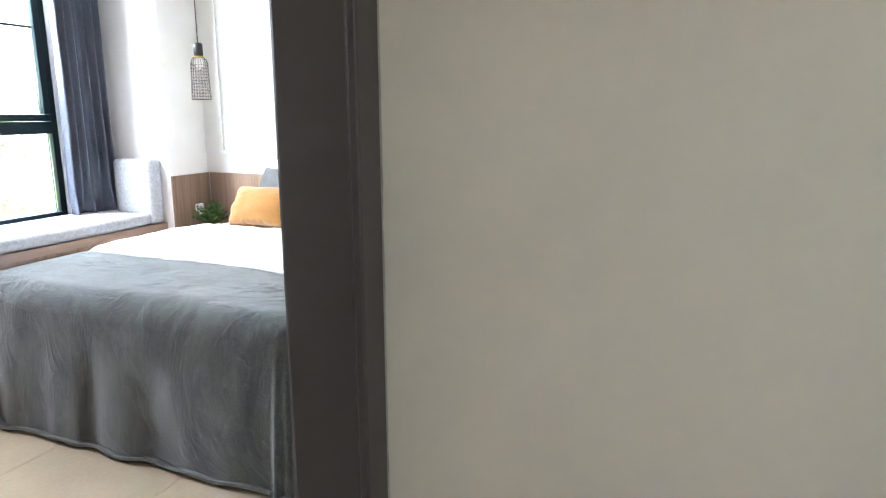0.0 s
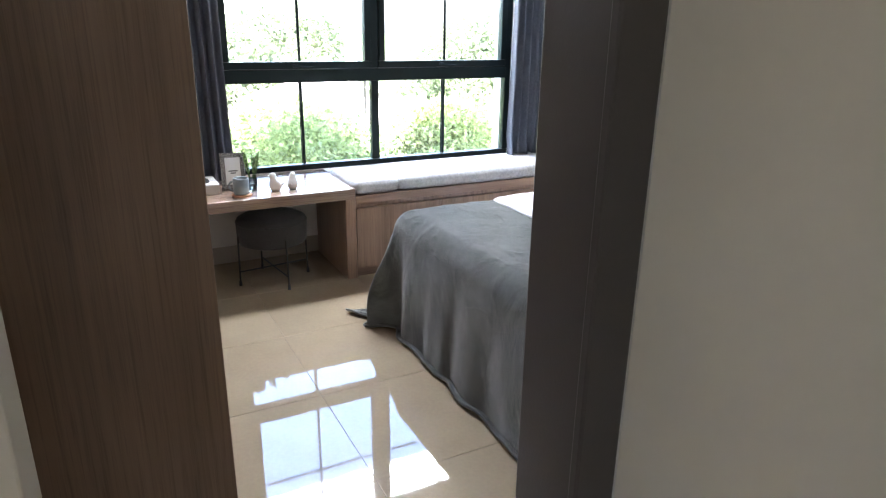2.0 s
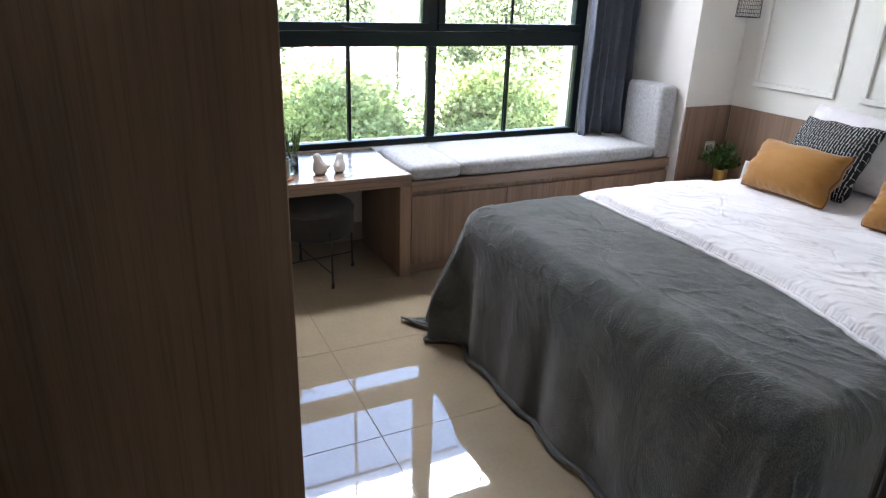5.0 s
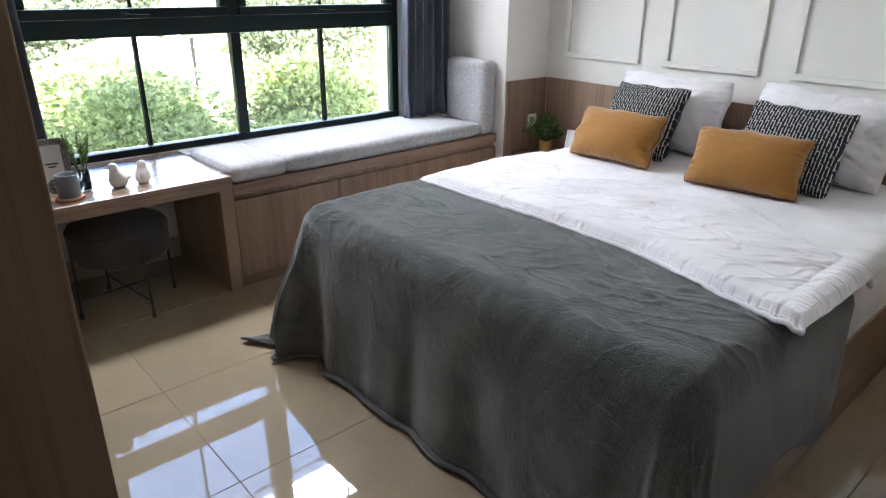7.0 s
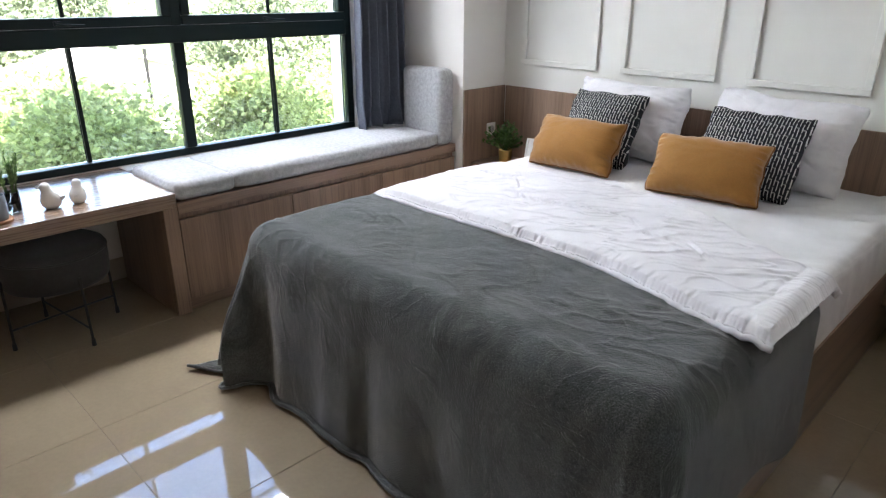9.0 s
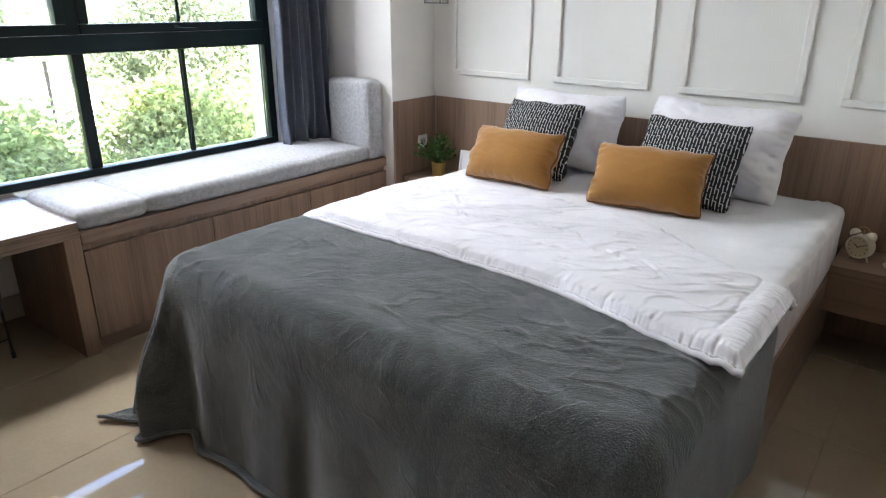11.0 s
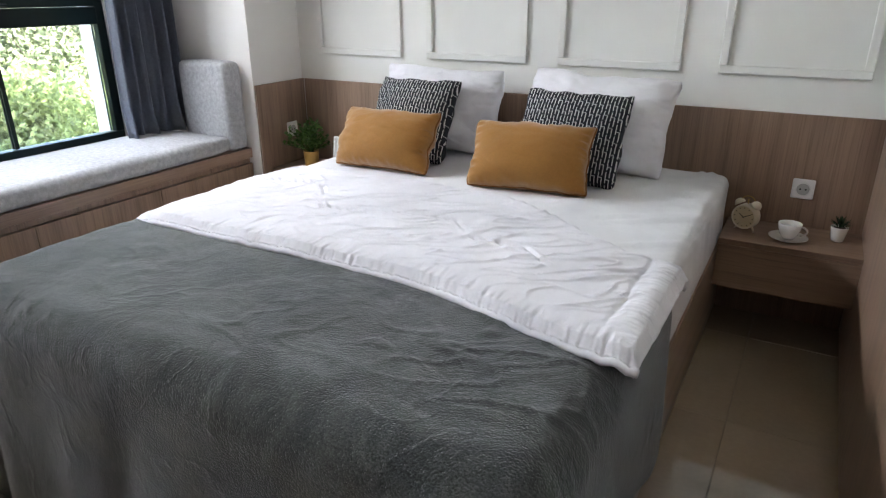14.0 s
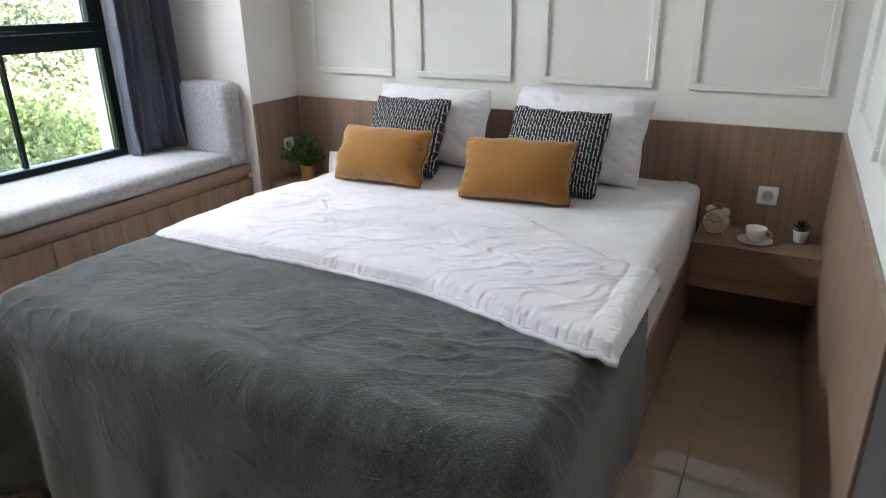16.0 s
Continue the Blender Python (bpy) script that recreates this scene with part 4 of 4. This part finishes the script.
for k in range(44):
    a, e = rn.uniform(0, 6.28), rn.uniform(0.15, 1.5)
    d = Vector((math.cos(a) * math.cos(e), math.sin(a) * math.cos(e), math.sin(e)))
    p0 = Vector(GP) + Vector((0, 0, 0.085))
    l = rn.uniform(0.09, 0.165)
    p1 = p0 + d * l * 0.6 + Vector((0, 0, 0.01))
    p2 = p0 + d * l + Vector((0, 0, rn.uniform(-0.005, 0.012)))
    tube([p0, p1, p2], 0.0012, 4, st)
    for m in range(11):
        q = p0.lerp(p2, 0.35 + 0.065 * m)
        b = rn.uniform(0, 6.28)
        dd = (d + Vector((math.cos(b), math.sin(b), rn.uniform(-0.2, 0.8)))).normalized()
        leaf_blade(bm, q, dd, Vector((0, 0, 1)), rn.uniform(0.020, 0.030), rn.uniform(0.017, 0.025))
part("stems", st, leaf_plant, gp)
part("leaves", bm, leaf_plant, gp)


def photo_frame(at, w, h, lean, turn, border, fm, label, bars, border_parts=None):
    ob = thing("photo_frame", at, label, "photo frame")
    ob.rotation_euler = (radians(-lean), 0, radians(turn))

    def add(nm, bm, mt, lab=""):
        o = new(nm, finish(nm, bm, mt))
        o.parent = ob
        return tagged(o, lab) if lab else o
    for lo, hi in (((-w / 2, -0.008, 0), (w / 2, 0.008, border)), ((-w / 2, -0.008, h - border), (w / 2, 0.008, h)),
                   ((-w / 2, -0.008, border), (-w / 2 + border, 0.008, h - border)), ((w / 2 - border, -0.008, border), (w / 2, 0.008, h - border))):
        add("frame_rail", box(lo, hi, 0.0015), fm)
    add("card", box((-w / 2 + border, -0.001, border), (w / 2 - border, 0.005, h - border)), paper, "white printed card")
    for z, l in bars:
        add("text_bar", box((-l / 2, -0.0022, z), (l / 2, -0.0012, z + 0.006)), ink)
    add("stand", box((-0.02, 0.009, 0.0), (0.02, 0.012, h * 0.6)), ink)
    return ob


photo_frame((-2.26, -0.20, NZ), 0.13, 0.18, 12, 8, 0.010, white_plastic, "slim white photo frame on the nightstand", [(0.07, 0.05)])


# ---- pendant lamp ----
LX, LY = -2.475, -0.212
lamp = thing("pendant_lamp", (LX, LY, 1.33), "black wire cage pendant lamp hanging beside the bed", "lamp")
part("cord", tube([(LX, LY, 1.70), (LX, LY, CEIL - 0.022)], 0.003, 8), black_metal, lamp)
part("ceiling_rose", lathe([(0, 0), (0.045, 0.002), (0.05, 0.01), (0.05, 0.02), (0, 0.02)], (LX, LY, CEIL - 0.021), 32), black_metal, lamp, smooth=True)
part("lamp_holder", lathe([(0, -0.012), (0.026, -0.012), (0.030, -0.006), (0.030, 0.062), (0.024, 0.070), (0.006, 0.074), (0, 0.074)], (LX, LY, 1.625), 28), black_metal, lamp, smooth=True)
part("bulb", lathe([(0, -0.098), (0.012, -0.095), (0.025, -0.078), (0.029, -0.058), (0.024, -0.035), (0.014, -0.013), (0, -0.0125)], (LX, LY, 1.625), 24), glass_material("frosted_bulb", 0.35), lamp, "unlit frosted bulb", smooth=True)
part("collar", lathe([(0, -0.024), (0.030, -0.024), (0.032, -0.018), (0.032, -0.013), (0, -0.0125)], (LX, LY, 1.625), 28), brass, lamp, "thin gold collar", smooth=True)
for k in range(20):
    a = k * math.pi / 10
    part("cage_wire", tube([(LX + r * math.cos(a), LY + r * math.sin(a), z) for r, z in ((0.030, 1.606), (0.048, 1.590), (0.055, 1.565), (0.058, 1.45), (0.062, 1.335))], 0.0011, 5), black_metal, lamp)
for k in range(12):
    z = 1.335 + 0.02 * k
    r = 0.062 - 0.007 * k / 11.5
    part("cage_ring", tube([(LX + r * math.cos(m * math.pi / 14), LY + r * math.sin(m * math.pi / 14), z) for m in range(28)], 0.0024 if k == 0 else 0.0009, 5, closed=True), black_metal, lamp)

# ---- stool ----
SX, SY = -2.93, -2.51
stool = thing("stool", (SX, SY, 0), "round dark grey padded stool with thin black legs", "stool")
part("seat", lathe([(0, 0.235), (0.17, 0.235), (0.192, 0.245), (0.2, 0.262), (0.203, 0.32), (0.203, 0.365), (0.196, 0.388), (0.17, 0.402), (0.10, 0.411), (0, 0.413)], (SX, SY, 0), 56), stool_cloth, stool, smooth=True)
part("seat_piping", tube([(SX + 0.202 * math.cos(k * math.pi / 24), SY + 0.202 * math.sin(k * math.pi / 24), 0.37) for k in range(48)], 0.004, 6, closed=True), stool_cloth, stool, smooth=True)
for k, a in enumerate((8, 98, 188, 278)):
    c, s_ = math.cos(radians(a)), math.sin(radians(a))
    leg = part("leg", tube([(SX + 0.206 * c, SY + 0.206 * s_, 0.30), (SX + 0.212 * c, SY + 0.212 * s_, 0.012)], 0.0055, 8), black_metal, stool)
    part("foot_cap", lathe([(0, 0), (0.009, 0), (0.009, 0.006), (0.0075, 0.03), (0, 0.031)], (SX + 0.2125 * c, SY + 0.2125 * s_, 0), 12), black_metal, leg)
for a in (8, 98):
    c, s_ = math.cos(radians(a)), math.sin(radians(a))
    part("cross_brace", tube([(SX - 0.211 * c, SY - 0.211 * s_, 0.075 + 0.0001 * a), (SX + 0.211 * c, SY + 0.211 * s_, 0.075 + 0.0001 * a)], 0.0045, 8), black_metal, stool)


# ---- things on the desk ----
def bird(at, turn, scale, label):
    prof = [(0, 0), (0.020, 0.001), (0.030, 0.012), (0.034, 0.030), (0.031, 0.048), (0.024, 0.062), (0.0195, 0.072), (0.0205, 0.083), (0.016, 0.095), (0.007, 0.101), (0, 0.102)]
    b = lathe([(r * scale, z * scale) for r, z in prof], (0, 0, 0), 28)
    for v in b.verts:
        z = v.co.z / scale
        v.co.x += scale * 0.010 * smoothstep(0.05, 0.09, z)
        if v.co.x < 0 and z < 0.06:
            v.co.x *= 1.25
    beak = tube([(scale * 0.026, 0, scale * 0.084), (scale * 0.042, 0, scale * 0.080)], [0.006 * scale, 0.001], 8)
    tail = tube([(-scale * 0.03, 0, scale * 0.03), (-scale * 0.055, 0, scale * 0.045)], [0.012 * scale, 0.004 * scale], 8)
    me = bpy.data.meshes.new("tmp")
    for o in (beak, tail):
        o.to_mesh(me)
        o.free()
        b.from_mesh(me)
    bpy.data.meshes.remove(me)
    ob = single("bird_figurine", b, matt_ceramic, (0, 0, 0), label, "figurine", "bird figurines on the desk", True)
    ob.location, ob.rotation_euler = at, (0, 0, radians(turn))
    return ob


bird((-2.872, -2.488, DESK_Z), -120, 1.0, "white ceramic bird figurine facing the room")
bird((-2.876, -2.385, DESK_Z), 150, 0.93, "smaller white ceramic bird figurine with head turned")

MG = (-2.82, -2.685, DESK_Z)
single("coaster", lathe([(0, 0), (0.052, 0), (0.054, 0.003), (0.054, 0.009), (0.052, 0.011), (0, 0.011)], MG, 36), cork, MG, "round terracotta coaster under a mug", "coaster", smooth=False)
mug = thing("mug", (MG[0], MG[1], DESK_Z + 0.011), "matt blue-grey mug on a coaster", "mug")
part("body", lathe([(0, 0), (0.037, 0), (0.041, 0.004), (0.0425, 0.05), (0.042, 0.088), (0.040, 0.090), (0.038, 0.086), (0.038, 0.01), (0, 0.008)], (MG[0], MG[1], DESK_Z + 0.0112), 36), mug_glaze, mug, smooth=True)
part("mug_handle", tube([(MG[0] - 0.012, MG[1] - 0.040 - 0.022 * math.sin(a * math.pi / 10), DESK_Z + 0.056 + 0.026 * math.cos(a * math.pi / 10)) for a in range(11)], 0.0055, 8), mug_glaze, mug, smooth=True)


def dotted_frame_material():
    m, nt, b = mat("black_white_pattern_frame", (0.5, 0.5, 0.5), 0.5)
    tc = nt.nodes.new("ShaderNodeTexCoord")
    ck = nt.nodes.new("ShaderNodeTexVoronoi")
    ck.inputs["Scale"].default_value = 210
    nt.links.new(tc.outputs["Object"], ck.inputs["Vector"])
    nt.links.new(ramp(nt, ck.outputs["Distance"], [(0.35, (0.55, 0.54, 0.52)), (0.5, (0.05, 0.05, 0.05))]), b.inputs["Base Color"])
    return m


photo_frame((-3.0, -2.69, DESK_Z), 0.135, 0.205, 12, 82, 0.026, dotted_frame_material(), "photo frame with a black and white patterned border", [(0.10, 0.05), (0.088, 0.03)])

VG = (-3.0, -2.585, DESK_Z)
vase = thing("twig_vase", VG, "green twigs standing in a small glass vase", "vase")
part("glass_vase", lathe([(0, 0), (0.024, 0), (0.026, 0.003), (0.026, 0.058), (0.0245, 0.058), (0.0235, 0.006), (0, 0.006)], VG, 28), glass, vase, smooth=True)
tw, lf = bmesh.new(), bmesh.new()
rn = random.Random(21)
for k in range(16):
    a = rn.uniform(0, 6.28)
    d = Vector((0.2 * math.cos(a), 0.2 * math.sin(a), 1)).normalized()
    p0 = Vector(VG) + Vector((0.008 * math.cos(a), 0.008 * math.sin(a), 0.008))
    l = rn.uniform(0.15, 0.22)
    tube([p0, p0 + d * l * 0.5, p0 + d * l], 0.0014, 4, tw)
    for m in range(26):
        q = p0 + d * l * (0.45 + 0.55 * m / 26)
        b = rn.uniform(0, 6.28)
        leaf_blade(lf, q, (d * 1.1 + Vector((math.cos(b), math.sin(b), 0.2))).normalized(), Vector((0, 0, 1)), rn.uniform(0.014, 0.026), 0.007)
part("twigs", tw, leaf_plant, vase)
part("needles", lf, leaf_material("twig_leaf", (0.06, 0.11, 0.03), (0.17, 0.26, 0.08)), vase)
CG = (-2.90, -2.605, DESK_Z)
cg = thing("candle_glass", CG, "small clear glass candle holder on the desk", "candle holder")
part("glass_cup", lathe([(0, 0), (0.020, 0), (0.022, 0.003), (0.024, 0.036), (0.0225, 0.036), (0.0205, 0.008), (0, 0.008)], CG, 28), glass, cg, smooth=True)
part("candle", lathe([(0, 0.0085), (0.0195, 0.0085), (0.0195, 0.018), (0, 0.018)], CG, 20), matt_ceramic, cg)

TB = (-3.02, -2.845, DESK_Z)
tissue = thing("tissue_box", TB, "cream tissue box with an oval opening on the desk", "tissue box")
part("box", box((TB[0] - 0.115, TB[1] - 0.058, DESK_Z), (TB[0] + 0.115, TB[1] + 0.058, DESK_Z + 0.050), 0.003), painted("cream_card", (0.66, 0.60, 0.53), 0.6), tissue)
part("lid", box((TB[0] - 0.117, TB[1] - 0.060, DESK_Z + 0.0505), (TB[0] + 0.117, TB[1] + 0.060, DESK_Z + 0.058), 0.003), paper, tissue, "white lid")
# black disc laid on the lid, the opening's shade given as colour
slot = lathe([(0, 0), (1, 0), (1, 0.001), (0, 0.001)], (0, 0, 0), 28)
for v in slot.verts:
    v.co = Vector((TB[0] + v.co.x * 0.075, TB[1] + v.co.y * 0.022, DESK_Z + 0.0583 + v.co.z))
part("opening", slot, hole_shade, tissue, "flat black oval, the opening's shade put into its colour")

# ---- outside ----
structure("eave", box((-4.22, -3.6, 2.76), (-3.601, 0.3, 2.86), 0.004), painted("eave_paint", (0.72, 0.66, 0.55), 0.7), "cream painted eave over the window")
structure("ground", box((-400, -300, -3.2), (60, 300, -3.0)), grass_mat, "green ground below the window")


def tree(at, crown_z, radius, height, leaves, leaf, material, seed, label):
    rn = random.Random(seed)
    ob = thing("tree", at, label, "tree", "trees outside the window")
    x, y, z = at
    tr = tube([(x, y, z - 0.05), (x + 0.05, y, z + (crown_z - z) * 0.5), (x, y + 0.05, crown_z)], [0.14, 0.10, 0.06], 10)
    for k in range(7):
        a = k * 0.9 + rn.uniform(0, 0.5)
        b0 = Vector((x, y, crown_z - height * rn.uniform(0.1, 0.5)))
        tube([b0, b0 + Vector((math.cos(a), math.sin(a), 0.5)) * radius * 0.45, b0 + Vector((math.cos(a), math.sin(a), 0.65)) * radius * 0.8], [0.05, 0.03, 0.012], 6, tr)
    part("trunk", tr, bark, ob)
    lumps = []
    for k in range(26):
        a, e, r = rn.uniform(0, 6.28), rn.uniform(-0.5, 1.0), rn.uniform(0.45, 0.95)
        lumps.append((Vector((x + math.cos(a) * radius * r * math.sqrt(max(0, 1 - e * e)), y + math.sin(a) * radius * r * math.sqrt(max(0, 1 - e * e)), crown_z + e * height * 0.5)), rn.uniform(0.22, 0.40) * radius))
    vs, fs = [], []
    for k in range(leaves):
        c, lr = lumps[rn.randrange(len(lumps))]
        d = Vector((rn.gauss(0, 1), rn.gauss(0, 1), rn.gauss(0, 1))).normalized()
        p = c + d * lr * rn.uniform(0.7, 1.05)
        t = (d * 0.6 + Vector((rn.gauss(0, 0.6), rn.gauss(0, 0.6), rn.gauss(0, 0.5) - 0.2))).normalized()
        s = t.cross(Vector((rn.gauss(0, 1), rn.gauss(0, 1), rn.gauss(0, 1)))).normalized()
        l, w = leaf * rn.uniform(0.7, 1.3), leaf * rn.uniform(0.28, 0.42)
        i = len(vs)
        nn = s.cross(t) * l * 0.12
        vs += [p, p + t * l * 0.5 + s * w + nn, p + t * l, p + t * l * 0.5 - s * w + nn]
        fs += [(i, i + 1, i + 2), (i, i + 2, i + 3)]
    me = bpy.data.meshes.new("crown")
    me.from_pydata([v - Vector(at) for v in vs], [], fs)
    me.materials.append(material)
    c = new("crown", me)
    c.parent = ob
    return ob


NEAR = "broad-leaved bright green shrub tree below the window"
for k, (x, y, cz, r, h) in enumerate(((-7.0, -1.5, -0.72, 1.5, 1.9), (-7.0, 0.8, -0.74, 1.45, 1.9), (-7.4, 2.7, -1.10, 1.5, 1.8), (-7.2, -3.9, -0.75, 1.6, 1.9), (-7.0, -6.2, -0.8, 1.6, 1.9), (-9.6, 4.6, -0.9, 1.8, 2.2), (-9.2, -0.3, -1.2, 1.5, 1.8))):
    tree((x, y, -3.0), cz, r, h, 24000, 0.070, leaf_hedge, 30 + k, NEAR)
FAR = "tall distant tree, haze put into its pale green leaf colour"
for k, (x, y, cz, r, h) in enumerate(((-24, -6, -1.1, 3.6, 4.0), (-28, 0.5, -1.0, 3.6, 4.2), (-27, 13, -1.1, 4.0, 4.0), (-32, 22, -0.7, 5.0, 4.8), (-22, -14, -1.0, 4.0, 4.0), (-35, 6, -0.6, 4.0, 4.4))):
    tree((x, y, -3.0), cz, r, h, 9000, 0.24, leaf_tree_hazed, 60 + k, FAR)
house = thing("house", (-19.5, 3.4, -3), "low white rendered house with a grey tiled gable roof", "house")


def prism(x0, x1, outline):
    """An upright outline in y and z, drawn out along x."""
    bm = bmesh.new()
    a, c = [[bm.verts.new((x, y, z)) for y, z in outline] for x in (x0, x1)]
    bm.faces.new(a), bm.faces.new(c)
    for k in range(len(a)):
        bm.faces.new((a[k], a[k - 1], c[k - 1], c[k]))
    return bm


part("wall", prism(-21.5, -17.6, [(1.3, -3), (5.5, -3), (5.5, -0.80), (3.4, -0.18), (1.3, -0.80)]), render_white, house)
for sy in (-1, 1):
    part("roof", prism(-21.8, -17.3, [(3.4, -0.175), (3.4 + sy * 2.6, -0.945), (3.4 + sy * 2.6, -0.865), (3.4, -0.085)]), roof_tile, house)
pole = thing("utility_pole", (-14, 2.0, -3), "pale concrete utility pole outside the window", "pole")
part("shaft", tube([(-14, 2.0, -3.02), (-14, 2.0, 5)], [0.17, 0.12], 12), render_white, pole)
part("crossarm", box((-14.06, 1.3, 4.4), (-13.94, 2.7, 4.5), 0.01), render_white, pole)
post = thing("wire_post", (-12, 1.55, -3), "thin dark metal post behind the shrubs", "post")
part("shaft", tube([(-12, 1.55, -3.02), (-12, 1.55, 0.42)], 0.03, 8), black_metal, post)

# ---- floor, tile by tile ----
floor = structure("floor", box((-3.6, -5.6, -0.2), (2.8, 0.1, -0.0016)), grout, "polished beige floor tiles with thin joints")
T = 0.605
tm = {}


def tile(x0, x1, y0, y1):
    key = (round(x1 - x0, 3), round(y1 - y0, 3))
    if key not in tm:
        b = box((0, 0, -0.008), (x1 - x0, y1 - y0, 0.0), 0.0012, seg=1)
        tm[key] = finish("tile", b, tile_mat)
    ob = new("tile", tm[key])
    ob.location, ob.parent = (x0, y0, 0), floor
    return ob


J = 0.0010
for i in range(-6, 5):
    for j in range(-6, 6):
        x0, x1 = max(-3.34, -0.31 + i * T), min(2.6, -0.31 + (i + 1) * T)
        y0, y1 = max(-5.5, -2.665 + j * T), min(0.0, -2.665 + (j + 1) * T)
        if x1 - x0 > 0.02 and y1 - y0 > 0.02:
            tile(x0 + J, x1 - J, y0 + J, y1 - J)
